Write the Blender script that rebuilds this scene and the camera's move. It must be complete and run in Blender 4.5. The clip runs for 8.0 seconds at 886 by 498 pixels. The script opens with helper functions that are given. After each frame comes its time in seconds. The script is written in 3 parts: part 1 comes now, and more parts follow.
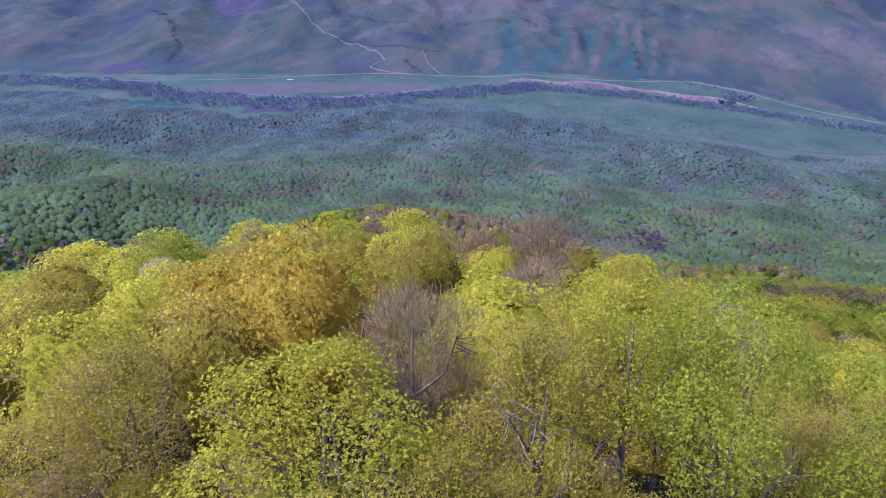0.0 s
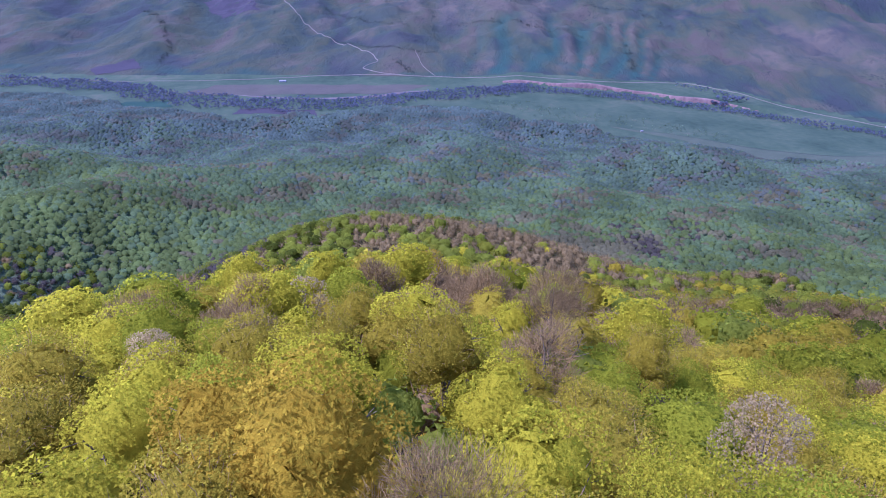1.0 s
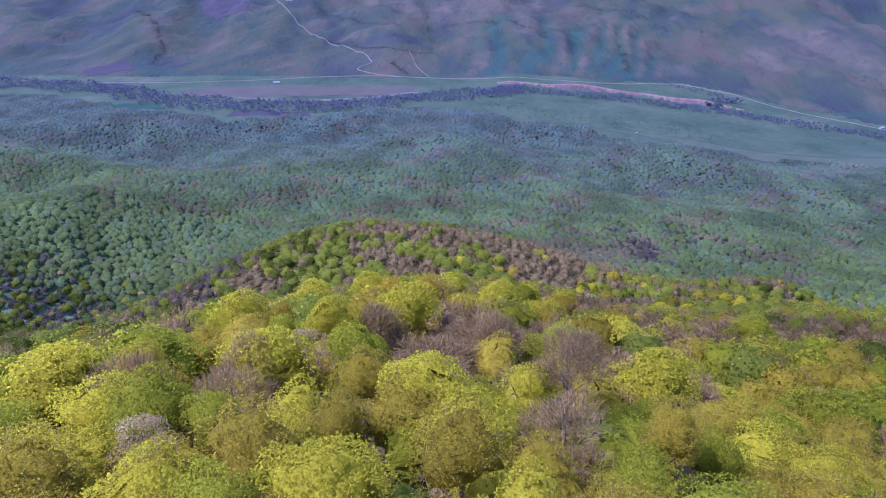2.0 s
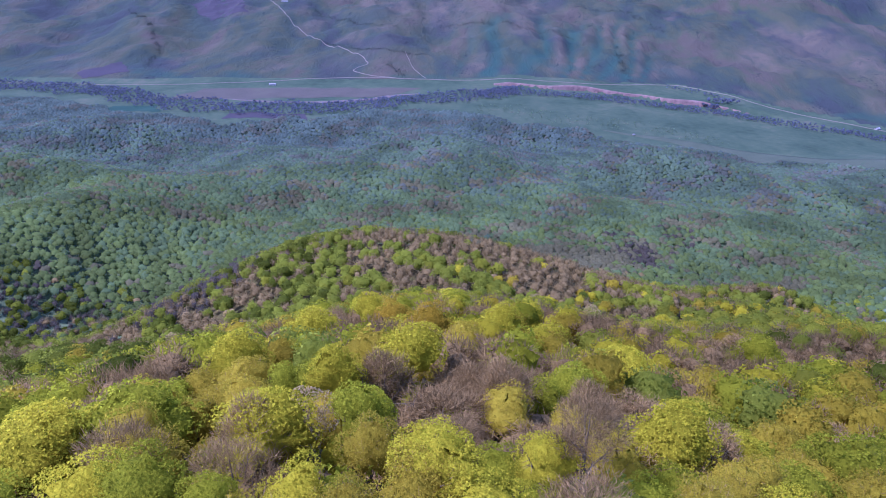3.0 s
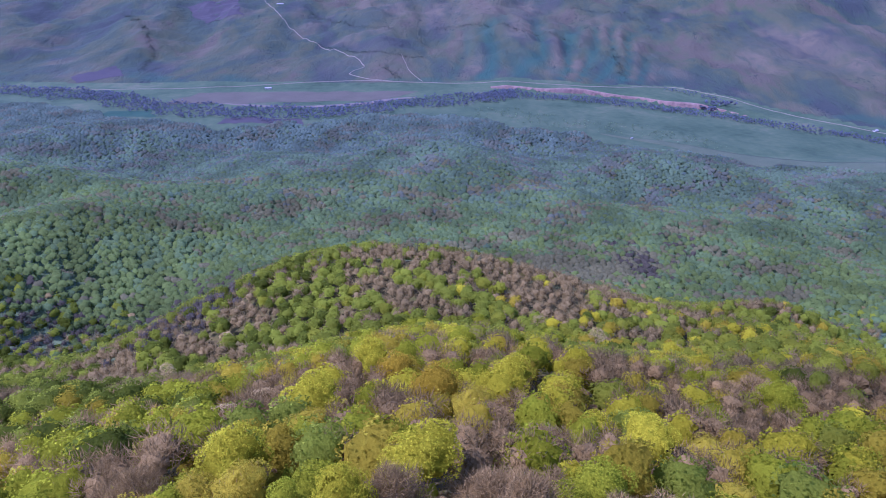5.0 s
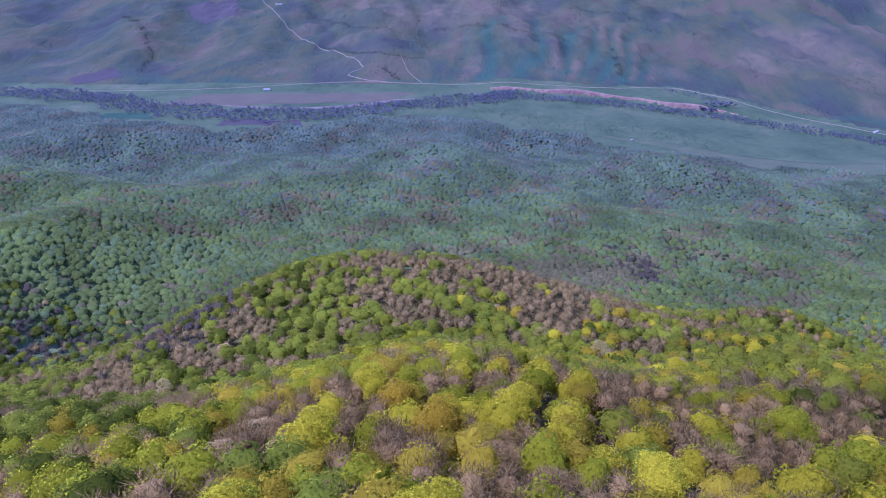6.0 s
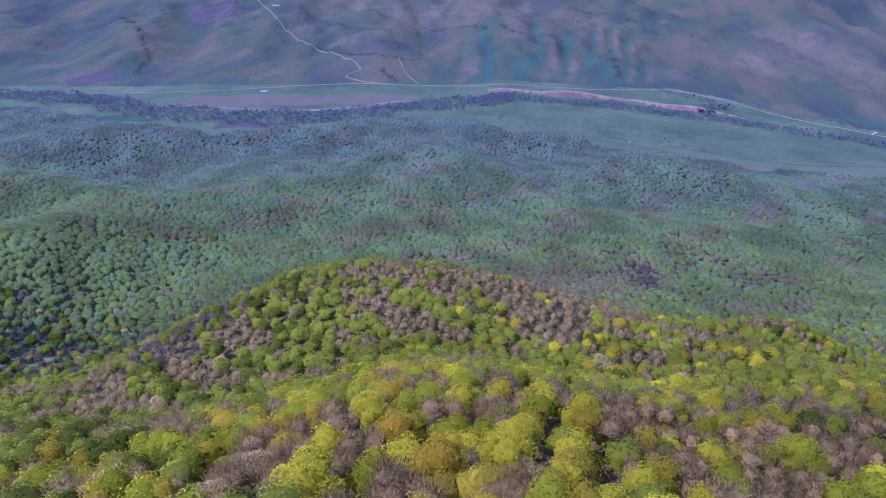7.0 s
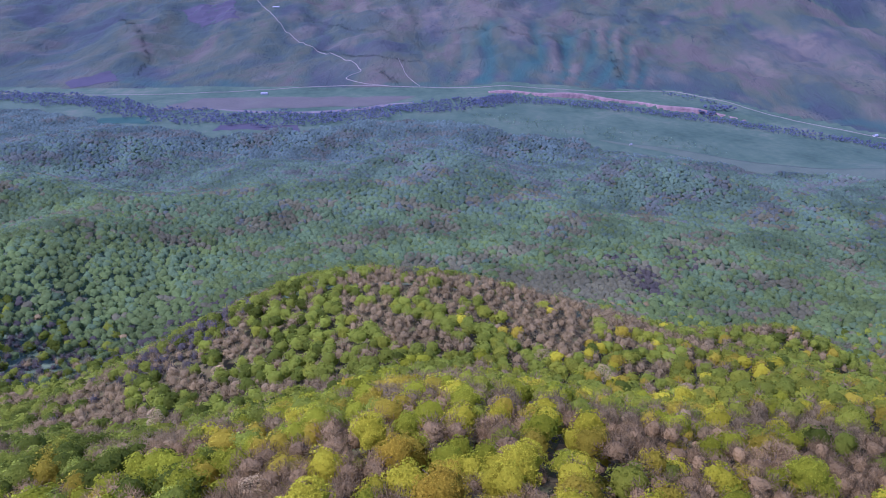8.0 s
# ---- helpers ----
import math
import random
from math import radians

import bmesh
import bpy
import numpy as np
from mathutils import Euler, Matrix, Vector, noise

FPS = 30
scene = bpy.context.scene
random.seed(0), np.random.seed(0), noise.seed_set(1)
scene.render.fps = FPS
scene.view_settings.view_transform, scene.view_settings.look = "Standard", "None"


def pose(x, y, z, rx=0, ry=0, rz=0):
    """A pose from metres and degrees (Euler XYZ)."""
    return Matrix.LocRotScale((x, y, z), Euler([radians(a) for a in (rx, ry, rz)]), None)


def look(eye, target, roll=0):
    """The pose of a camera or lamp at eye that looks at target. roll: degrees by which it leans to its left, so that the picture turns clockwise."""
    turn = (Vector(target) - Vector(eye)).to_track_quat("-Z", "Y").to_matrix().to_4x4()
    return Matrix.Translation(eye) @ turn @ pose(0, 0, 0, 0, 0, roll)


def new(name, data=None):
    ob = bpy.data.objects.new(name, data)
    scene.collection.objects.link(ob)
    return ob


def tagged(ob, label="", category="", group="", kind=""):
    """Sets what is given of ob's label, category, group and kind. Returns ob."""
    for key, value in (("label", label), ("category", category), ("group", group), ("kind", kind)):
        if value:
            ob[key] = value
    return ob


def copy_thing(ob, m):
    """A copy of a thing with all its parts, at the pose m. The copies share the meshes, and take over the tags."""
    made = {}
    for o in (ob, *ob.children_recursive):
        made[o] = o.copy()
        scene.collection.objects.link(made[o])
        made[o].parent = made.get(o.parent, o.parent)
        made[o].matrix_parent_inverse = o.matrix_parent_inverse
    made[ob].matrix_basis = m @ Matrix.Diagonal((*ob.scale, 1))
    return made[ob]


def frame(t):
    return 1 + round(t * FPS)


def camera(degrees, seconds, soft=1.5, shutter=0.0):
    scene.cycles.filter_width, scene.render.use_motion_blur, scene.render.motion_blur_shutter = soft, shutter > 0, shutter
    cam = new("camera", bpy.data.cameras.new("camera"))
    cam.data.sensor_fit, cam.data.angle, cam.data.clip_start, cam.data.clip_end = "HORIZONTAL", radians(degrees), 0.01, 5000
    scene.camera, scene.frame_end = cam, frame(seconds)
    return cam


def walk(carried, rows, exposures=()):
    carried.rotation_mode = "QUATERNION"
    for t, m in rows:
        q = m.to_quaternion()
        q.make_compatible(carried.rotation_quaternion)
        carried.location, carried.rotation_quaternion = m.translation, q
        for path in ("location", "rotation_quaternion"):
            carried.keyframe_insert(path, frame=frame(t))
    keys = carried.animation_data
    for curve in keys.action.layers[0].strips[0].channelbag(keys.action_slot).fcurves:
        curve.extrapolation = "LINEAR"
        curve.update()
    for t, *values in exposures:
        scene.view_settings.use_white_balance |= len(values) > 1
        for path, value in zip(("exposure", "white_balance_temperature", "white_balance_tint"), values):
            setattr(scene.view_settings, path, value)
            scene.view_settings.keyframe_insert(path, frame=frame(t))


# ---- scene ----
cam = camera(66.0, 8.0, soft=1.0)
walk(cam, [
    (0.0, pose(7.51, -43.09, 315.77, 66.09, 0.03, 2.06)),
    (0.5, pose(6.82, -40.55, 317.17, 66.07, -0.08, 1.79)),
    (1.0, pose(6.09, -37.91, 318.76, 66.05, -0.10, 1.48)),
    (1.5, pose(5.42, -35.45, 320.28, 66.03, -0.14, 1.24)),
    (2.0, pose(4.66, -32.76, 321.87, 66.03, -0.15, 0.99)),
    (3.5, pose(2.89, -25.18, 326.62, 66.01, -0.09, 0.52)),
    (4.0, pose(2.34, -22.22, 328.24, 66.01, -0.05, 0.40)),
    (4.5, pose(1.80, -19.63, 329.82, 66.01, 0.02, 0.34)),
    (6.0, pose(0.59, -10.79, 334.62, 65.95, 0.11, 0.18)),
    (6.5, pose(0.41, -7.77, 336.14, 65.94, 0.10, 0.11)),
    (7.0, pose(0.19, -4.54, 337.72, 65.96, 0.10, -0.02)),
    (7.5, pose(0.09, -2.16, 339.08, 65.98, 0.13, -0.02)),
    (8.0, pose(0.00, 0.00, 340.00, 66.00, 0.13, 0.00)),
], exposures=[(0.0, 1.30, 4350, 55), (8.0, 1.30, 4350, 55)])

# ---------------------------------------------------------------- daylight
SUN_FROM = Vector((-0.52, -0.16, 0.84)).normalized()
world = bpy.data.worlds.new("sky")
scene.world = world
world.use_nodes = True
_sky = world.node_tree.nodes.new("ShaderNodeTexSky")
_sky.sky_type = "NISHITA"
_sky.sun_disc = False
_sky.sun_elevation = math.asin(SUN_FROM.z)
_sky.sun_rotation = math.atan2(SUN_FROM.x, SUN_FROM.y)
world.node_tree.links.new(_sky.outputs[0], world.node_tree.nodes["Background"].inputs[0])
world.node_tree.nodes["Background"].inputs[1].default_value = 0.15
sun = new("sun", bpy.data.lights.new("sun", "SUN"))
sun.data.energy = 3.5
sun.data.angle = radians(1.5)
sun.data.color = (1.0, 0.87, 0.64)
sun.matrix_world = look(SUN_FROM * 900, (0, 0, 0))

# ---------------------------------------------------------------- the lie of the land
# canopy(x, y) is the height of the woodland roof, land(x, y) that of the soil below it
CREST_Y = np.array([-400, -120, -20, 45, 105, 155, 250, 371, 470, 580, 700, 800, 1000, 1300, 1500.0])
CREST_Z = np.array([330, 312, 304, 281, 250, 232, 187, 158, 118, 76, 48, 40, 32, 0, -2.0])
FALL_Y = np.arange(-600, 2000, 5.0)
_k = np.exp(-np.linspace(-2.2, 2.2, 17) ** 2)
FALL_Z = np.convolve(np.pad(np.interp(FALL_Y, CREST_Y, CREST_Z), 8, "edge"), _k / _k.sum(), "valid")
# swells and hollows on a near and a far lattice
NEAR_SWELL = [-16.7, -18.6, 27.8, -23.0, -12.8, 3.0, -1.2, 2.3, -16.7, 37.0, 26.0, -15.0, 17.7, 0.9, -9.2, -12.1, -16.0, 34.8, -46.6, 46.8, 24.6, 2.9, 4.3, 16.3, -4.5, -28.0, 11.9, 18.4, 1.7, -21.6]
FAR_SWELL = [-5, -26, -11, 5, -29, -32, 9, -37, -20, -28, -14, 5, 4, -4, -77, 68, -3, 8, -4, -6, -9, -5, 6, -20, 41, -41, 6, -60, 18, -45, 0, -12, -11, 16, -40, 44, 10, 8, 8, 14, -12, 6, -12, -9, 23, -19, -1, -24, -10, 15, -23, 21, -12, -26, -12, 19, 32, 23, 26, 3, -14, 11, -2, 8, 0, -14, -1, 7, -41, -9, 15, 3, 10, -38, -29, 9, -15, -9, -26, -2, 34, -49, 37, -32, 22, 24, -19, -18, 22, 6, -14, -31, 1, 15, -28, -16, -21, -21, -6]
KNOLLS = [(215, 355, 55, 35, 30.3), (-75, 1040, 80, 45, 22)]  # x, y, half-widths, height


def smooth(a, b, v):
    t = np.clip((v - a) / (b - a), 0, 1)
    return t * t * (3 - 2 * t)


def waves(x, y, size, seed, octaves=3):
    """Soft rolling noise about zero, from turned sine waves."""
    r = np.random.RandomState(seed)
    z = 0.0 * x
    for o in range(octaves):
        for _ in range(3):
            a, p, q = r.uniform(0, 6.283, 3)
            k = 6.283 / size * 1.9 ** o
            z = z + np.sin(k * (x * np.cos(a) + y * np.sin(a)) + p + 1.3 * np.sin(0.6 * k * (x * np.sin(a) - y * np.cos(a)) + q)) * 0.55 ** o
    return z / 3.2


def canopy(x, y):
    z = np.interp(y, FALL_Y, FALL_Z)
    z = z - np.clip((420 - y) / 300, 0, 1) * 0.0011 * np.minimum(np.abs(x), 220) ** 2
    i = 0
    for v in (0, 80, 160, 240, 320, 400):
        for u in (-160, -80, 0, 80, 160):
            z = z + NEAR_SWELL[i] * np.exp(-((x - u) ** 2 + (y - v) ** 2) / 9800)
            i += 1
    i = 0
    for v in (300, 400, 500, 600, 700, 800, 920, 1060, 1220):
        for u in range(-650, 651, 130):
            z = z + FAR_SWELL[i] * np.exp(-((x - u) ** 2 + (y - v) ** 2) / 22050)
            i += 1
    for u, v, a, b, h in KNOLLS:
        z = z + h * np.exp(-((x - u) / a) ** 2 - ((y - v) / b) ** 2)
    return z + smooth(420, 640, y) * 2.5 * waves(x, y, 130, 5)


def foot(x):
    """Where the far hillside begins."""
    return np.interp(x, [-1200, 400, 500, 600, 720, 840, 930, 1200], [1740, 1745, 1765, 1790, 1670, 1545, 1455, 1250]) + 12 * np.sin(x / 110)


def bluff_line(x):
    """Where the river has cut its bank."""
    return np.interp(x, [100, 250, 380, 480, 530, 610, 700, 800], [1722, 1694, 1684, 1652, 1614, 1574, 1546, 1470]) + 5 * np.sin(x / 23)


def spurs(x, d):
    """Eroded spurs on the middle of the far hillside: their height (0 to 1), and where they are."""
    s = (x - 0.12 * d - 14 * np.sin(d / 130)) / (22 + 0.012 * d)
    spur = np.abs(np.cos(s + 1.5 * np.sin(s * 0.31 + 1) + 0.5 * np.sin(s * 0.83 + d / 95))) ** 1.3 * (0.66 + 0.34 * np.sin(s * 0.57 + d / 140))
    rough = smooth(-60, 100, x - 0.1 * d) * (1 - smooth(500, 660, x - 0.1 * d)) * (1 - smooth(480, 820, d))
    return spur, rough


def land(x, y):
    wood = canopy(x, y) - 13 + 8 * smooth(1000, 1250, y)
    vale = 5 - 0.058 * np.maximum(0, x - 150) + 1.5 * waves(x, y, 240, 9)
    vale = vale + 9 * smooth(-3, 3, y - bluff_line(x)) * smooth(60, 160, x) * (1 - smooth(700, 800, x))
    d = np.maximum(0, y - foot(x))
    hill = 0.10 * d + 0.00004 * d * d + 0.25 * np.maximum(0, d - 1150)
    grow = smooth(20, 420, d)
    spur, rough = spurs(x, d)
    hill = hill + grow * (rough * (22 * spur + 15 * waves(x, y, 300, 14)) + (1 - rough) * 19 * waves(x, y * 0.45, 420, 3)) + grow * 6 * waves(x, y, 120, 8)
    rill = np.abs(np.sin((x + 0.3 * d + 22 * np.sin(d / 90) + 30 * waves(x, y, 210, 31)) / 31)) ** 0.7  # runnels down the slope
    hill = hill + grow * (3.5 * rill * smooth(-0.5, 0.5, waves(x, y, 330, 37)) + 2.0 * waves(x, y * 0.7, 66, 19))
    b = smooth(1130, 1330, y + 0.12 * np.clip(x, -600, 600))
    return wood * (1 - b) + (vale + hill) * b

# ---------------------------------------------------------------- materials
def surface(name, colours, scale, rough=0.9, bump=0.3, detail=6.0, stretch=(1, 1, 1), gloss=0.3):
    """Ground-like surface: colours mixed by coarse and fine noise at real-world size (metres)."""
    m = bpy.data.materials.new(name)
    m.use_nodes = True
    nt = m.node_tree
    p = nt.nodes["Principled BSDF"]
    geo = nt.nodes.new("ShaderNodeNewGeometry")
    mp = nt.nodes.new("ShaderNodeMapping")
    mp.inputs["Scale"].default_value = stretch
    nt.links.new(geo.outputs["Position"], mp.inputs["Vector"])
    a = nt.nodes.new("ShaderNodeTexNoise")
    a.inputs["Scale"].default_value = 1 / scale
    a.inputs["Detail"].default_value = detail
    a.inputs["Roughness"].default_value = 0.6
    b = nt.nodes.new("ShaderNodeTexNoise")
    b.inputs["Scale"].default_value = 9 / scale
    b.inputs["Detail"].default_value = detail
    for n in (a, b):
        nt.links.new(mp.outputs[0], n.inputs["Vector"])
    mix = nt.nodes.new("ShaderNodeMix")
    mix.inputs["Factor"].default_value = 0.35
    nt.links.new(a.outputs[0], mix.inputs["A"])
    nt.links.new(b.outputs[0], mix.inputs["B"])
    ramp = nt.nodes.new("ShaderNodeValToRGB")
    e = ramp.color_ramp.elements
    n = len(colours)
    while len(e) < n:
        e.new(0.5)
    for i, c in enumerate(colours):
        e[i].position = 0.34 + 0.32 * i / (n - 1)
        e[i].color = (*c, 1)
    nt.links.new(mix.outputs["Result"], ramp.inputs[0])
    nt.links.new(ramp.outputs[0], p.inputs["Base Color"])
    bp = nt.nodes.new("ShaderNodeBump")
    bp.inputs["Strength"].default_value = bump
    bp.inputs["Distance"].default_value = scale * 0.02
    nt.links.new(b.outputs[0], bp.inputs["Height"])
    nt.links.new(bp.outputs[0], p.inputs["Normal"])
    p.inputs["Roughness"].default_value = rough
    p.inputs["Specular IOR Level"].default_value = gloss
    return m


def hillside(name, colours, bare, bush, fresh):
    """Grazed hillside: grass of several hues in broad and fine patches, bare soil on worn ground, specks of low scrub."""
    m = bpy.data.materials.new(name)
    m.use_nodes = True
    nt = m.node_tree
    p = nt.nodes["Principled BSDF"]
    geo = nt.nodes.new("ShaderNodeNewGeometry")
    mp = nt.nodes.new("ShaderNodeMapping")
    mp.inputs["Scale"].default_value = (1, 0.5, 0.5)
    nt.links.new(geo.outputs["Position"], mp.inputs["Vector"])

    def patches(size, detail, low, high, warp=0.0, least=0.0):
        n = nt.nodes.new("ShaderNodeTexNoise")
        n.inputs["Scale"].default_value = 1 / size
        n.inputs["Detail"].default_value = detail
        n.inputs["Roughness"].default_value = 0.62
        n.inputs["Distortion"].default_value = warp
        nt.links.new(mp.outputs[0], n.inputs["Vector"])
        r = nt.nodes.new("ShaderNodeMapRange")
        r.inputs["From Min"].default_value = low
        r.inputs["From Max"].default_value = high
        r.inputs["To Min"].default_value = least
        nt.links.new(n.outputs[0], r.inputs["Value"])
        return r.outputs[0]

    def over(fac, under, colour):
        x = nt.nodes.new("ShaderNodeMix")
        x.data_type = "RGBA"
        x.inputs["B"].default_value = (*colour, 1)
        nt.links.new(fac, x.inputs["Factor"])
        nt.links.new(under, x.inputs["A"])
        return x.outputs["Result"]

    def times(a, b):
        x = nt.nodes.new("ShaderNodeMath")
        x.operation = "MULTIPLY"
        nt.links.new(a, x.inputs[0])
        nt.links.new(b, x.inputs[1])
        return x.outputs[0]

    ramp = nt.nodes.new("ShaderNodeValToRGB")
    e = ramp.color_ramp.elements
    e.new(0.4), e.new(0.65)
    for i, c in enumerate(colours):
        e[i].position, e[i].color = (0.1, 0.38, 0.62, 0.9)[i], (*c, 1)
    nt.links.new(patches(230, 10, 0.36, 0.64, 0.6), ramp.inputs[0])
    thin = nt.nodes.new("ShaderNodeAttribute")
    thin.attribute_name = "thin_grass"
    out = over(times(thin.outputs["Fac"], patches(46, 8, 0.36, 0.56, 1.2, 0.4)), ramp.outputs[0], bare)
    lush = nt.nodes.new("ShaderNodeAttribute")
    lush.attribute_name = "lush_grass"
    out = over(lush.outputs["Fac"], out, fresh)
    out = over(times(patches(120, 4, 0.5, 0.66), patches(13, 5, 0.56, 0.63, 1.5)), out, bush)
    nt.links.new(out, p.inputs["Base Color"])
    bp = nt.nodes.new("ShaderNodeBump")
    bp.inputs["Strength"].default_value = 0.8
    bp.inputs["Distance"].default_value = 5.0
    nt.links.new(patches(38, 8, 0.2, 0.8, 0.8), bp.inputs["Height"])
    nt.links.new(bp.outputs[0], p.inputs["Normal"])
    p.inputs["Roughness"].default_value = 0.95
    p.inputs["Specular IOR Level"].default_value = 0.1
    return m


def foliage(name, dark, mid, light, joined, thin=0.35, rough=0.6, grain=0.65):
    """Leaf colour that changes from tree to tree and from leaf to leaf; thin: the share of light that shines through."""
    m = bpy.data.materials.new(name)
    m.use_nodes = True
    nt = m.node_tree
    p = nt.nodes["Principled BSDF"]
    geo = nt.nodes.new("ShaderNodeNewGeometry")
    if joined:
        own = nt.nodes.new("ShaderNodeAttribute")
        own.attribute_name = "tint"
        tree_value = own.outputs["Fac"]
    else:
        own = nt.nodes.new("ShaderNodeObjectInfo")
        tree_value = own.outputs["Random"]
    clump = nt.nodes.new("ShaderNodeTexNoise")
    clump.inputs["Scale"].default_value = 0.42 if grain < 0.5 else 1.5 if joined else 3.0
    clump.inputs["Detail"].default_value = 4
    clump.inputs["Roughness"].default_value = 0.7
    nt.links.new(geo.outputs["Position"], clump.inputs["Vector"])
    leaf = nt.nodes.new("ShaderNodeMix")
    leaf.inputs["Factor"].default_value = grain
    spread = nt.nodes.new("ShaderNodeMapRange")
    spread.inputs["From Min"].default_value = 0.32
    spread.inputs["From Max"].default_value = 0.68
    nt.links.new(clump.outputs[0], spread.inputs["Value"])
    nt.links.new(spread.outputs[0], leaf.inputs["A"])
    nt.links.new(geo.outputs["Random Per Island"], leaf.inputs["B"])
    mix = nt.nodes.new("ShaderNodeMix")
    mix.inputs["Factor"].default_value = (0.25 if grain < 0.5 else 0.5) if joined else 0.68
    nt.links.new(tree_value, mix.inputs["A"])
    nt.links.new(leaf.outputs["Result"], mix.inputs["B"])
    bp = nt.nodes.new("ShaderNodeBump")
    bp.inputs["Strength"].default_value = 1.0 if grain > 0.5 else 0.35
    bp.inputs["Distance"].default_value = 1.3 if joined else 0.5
    nt.links.new(clump.outputs[0], bp.inputs["Height"])
    nt.links.new(bp.outputs[0], p.inputs["Normal"])
    ramp = nt.nodes.new("ShaderNodeValToRGB")
    e = ramp.color_ramp.elements
    e.new(0.5)
    for i, (at, c) in enumerate(((0.25, dark), (0.5, mid), (0.75, light))):
        e[i].position = at
        e[i].color = (*c, 1)
    nt.links.new(mix.outputs["Result"], ramp.inputs[0])
    nt.links.new(ramp.outputs[0], p.inputs["Base Color"])
    p.inputs["Roughness"].default_value = rough
    p.inputs["Specular IOR Level"].default_value = 0.03
    if thin > 0:
        tr = nt.nodes.new("ShaderNodeBsdfTranslucent")
        nt.links.new(ramp.outputs[0], tr.inputs["Color"])
        ms = nt.nodes.new("ShaderNodeMixShader")
        ms.inputs[0].default_value = thin
        nt.links.new(p.outputs[0], ms.inputs[1])
        nt.links.new(tr.outputs[0], ms.inputs[2])
        nt.links.new(ms.outputs[0], nt.nodes["Material Output"].inputs["Surface"])
    return m


LEAF = {  # dark, mid, light
    "lime": ((0.392, 0.353, 0.004), (0.545, 0.490, 0.006), (0.665, 0.598, 0.007)),
    "green": ((0.241, 0.248, 0.004), (0.345, 0.355, 0.006), (0.442, 0.454, 0.008)),
    "glade": ((0.207, 0.232, 0.017), (0.272, 0.305, 0.022), (0.340, 0.381, 0.027)),
    "olive": ((0.310, 0.252, 0.010), (0.430, 0.350, 0.014), (0.542, 0.441, 0.018)),
    "deep": ((0.101, 0.121, 0.009), (0.135, 0.162, 0.012), (0.169, 0.203, 0.015)),
    "amber": ((0.345, 0.246, 0.008), (0.485, 0.346, 0.011), (0.610, 0.435, 0.014)),
    "blossom": ((0.400, 0.300, 0.115), (0.530, 0.398, 0.152), (0.650, 0.488, 0.186)),
    "twig": ((0.205, 0.140, 0.048), (0.310, 0.212, 0.072), (0.409, 0.280, 0.095)),
    "ash": ((0.205, 0.152, 0.055), (0.268, 0.199, 0.072), (0.340, 0.252, 0.091)),
    "fern": ((0.232, 0.242, 0.014), (0.305, 0.318, 0.018), (0.381, 0.398, 0.022)),
    # The next six are far kinds: distance haze is mixed into their leaf colours.
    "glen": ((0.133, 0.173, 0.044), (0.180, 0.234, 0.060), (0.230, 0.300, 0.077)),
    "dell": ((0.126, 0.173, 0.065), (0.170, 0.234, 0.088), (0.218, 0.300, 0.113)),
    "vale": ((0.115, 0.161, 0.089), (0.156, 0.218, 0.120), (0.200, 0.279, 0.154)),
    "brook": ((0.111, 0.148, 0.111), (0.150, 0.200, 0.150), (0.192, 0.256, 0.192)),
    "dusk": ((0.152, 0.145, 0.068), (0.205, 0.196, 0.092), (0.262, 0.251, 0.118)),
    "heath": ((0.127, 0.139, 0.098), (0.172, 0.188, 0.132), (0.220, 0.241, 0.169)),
    # Blue-grey because the valley's haze is painted into this leaf colour.
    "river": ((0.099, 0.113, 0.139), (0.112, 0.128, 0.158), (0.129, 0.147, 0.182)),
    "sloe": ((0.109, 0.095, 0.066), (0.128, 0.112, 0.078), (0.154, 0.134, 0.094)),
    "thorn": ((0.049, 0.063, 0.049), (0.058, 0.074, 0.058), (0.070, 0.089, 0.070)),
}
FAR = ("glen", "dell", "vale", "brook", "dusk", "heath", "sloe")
FOLIAGE = {k: (foliage(k + "_leaves", *v, False, 0.25 if k == "twig" else 0.58),
               foliage(k + "_woods", *v, True, 0.72 if k in FAR else 0.4 if k in ("twig", "ash") else 0.66, 0.6, 0.2 if k in FAR or k == "river" else 0.65)) for k, v in LEAF.items()}
BARK = surface("bark", ((0.085, 0.064, 0.032), (0.150, 0.115, 0.060), (0.230, 0.180, 0.100)), 0.6, stretch=(1, 1, 0.25), bump=0.6, gloss=0.05)
LITTER = surface("leaf_litter", ((0.06, 0.05, 0.018), (0.09, 0.072, 0.026), (0.07, 0.085, 0.02)), 7.0, gloss=0.03)
# Far wood floor takes the hazed crown tone, so shaded gaps stay light.
UNDERSTORY = surface("wood_floor", ((0.08, 0.11, 0.055), (0.11, 0.145, 0.07), (0.14, 0.175, 0.085)), 9.0, gloss=0.03)
MEADOW = surface("meadow", ((0.026, 0.042, 0.022), (0.037, 0.057, 0.030), (0.049, 0.069, 0.036), (0.074, 0.080, 0.047)), 120.0, bump=0.1, gloss=0.08)
# Pasture hues are cooled and greyed: distance haze is put into them.
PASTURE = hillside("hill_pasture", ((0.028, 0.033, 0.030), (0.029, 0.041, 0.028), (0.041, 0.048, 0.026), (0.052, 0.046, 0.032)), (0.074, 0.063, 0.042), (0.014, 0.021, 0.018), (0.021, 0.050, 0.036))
PALE = surface("mown_grass", ((0.044, 0.058, 0.032), (0.053, 0.066, 0.037), (0.062, 0.073, 0.042)), 25.0, gloss=0.08)
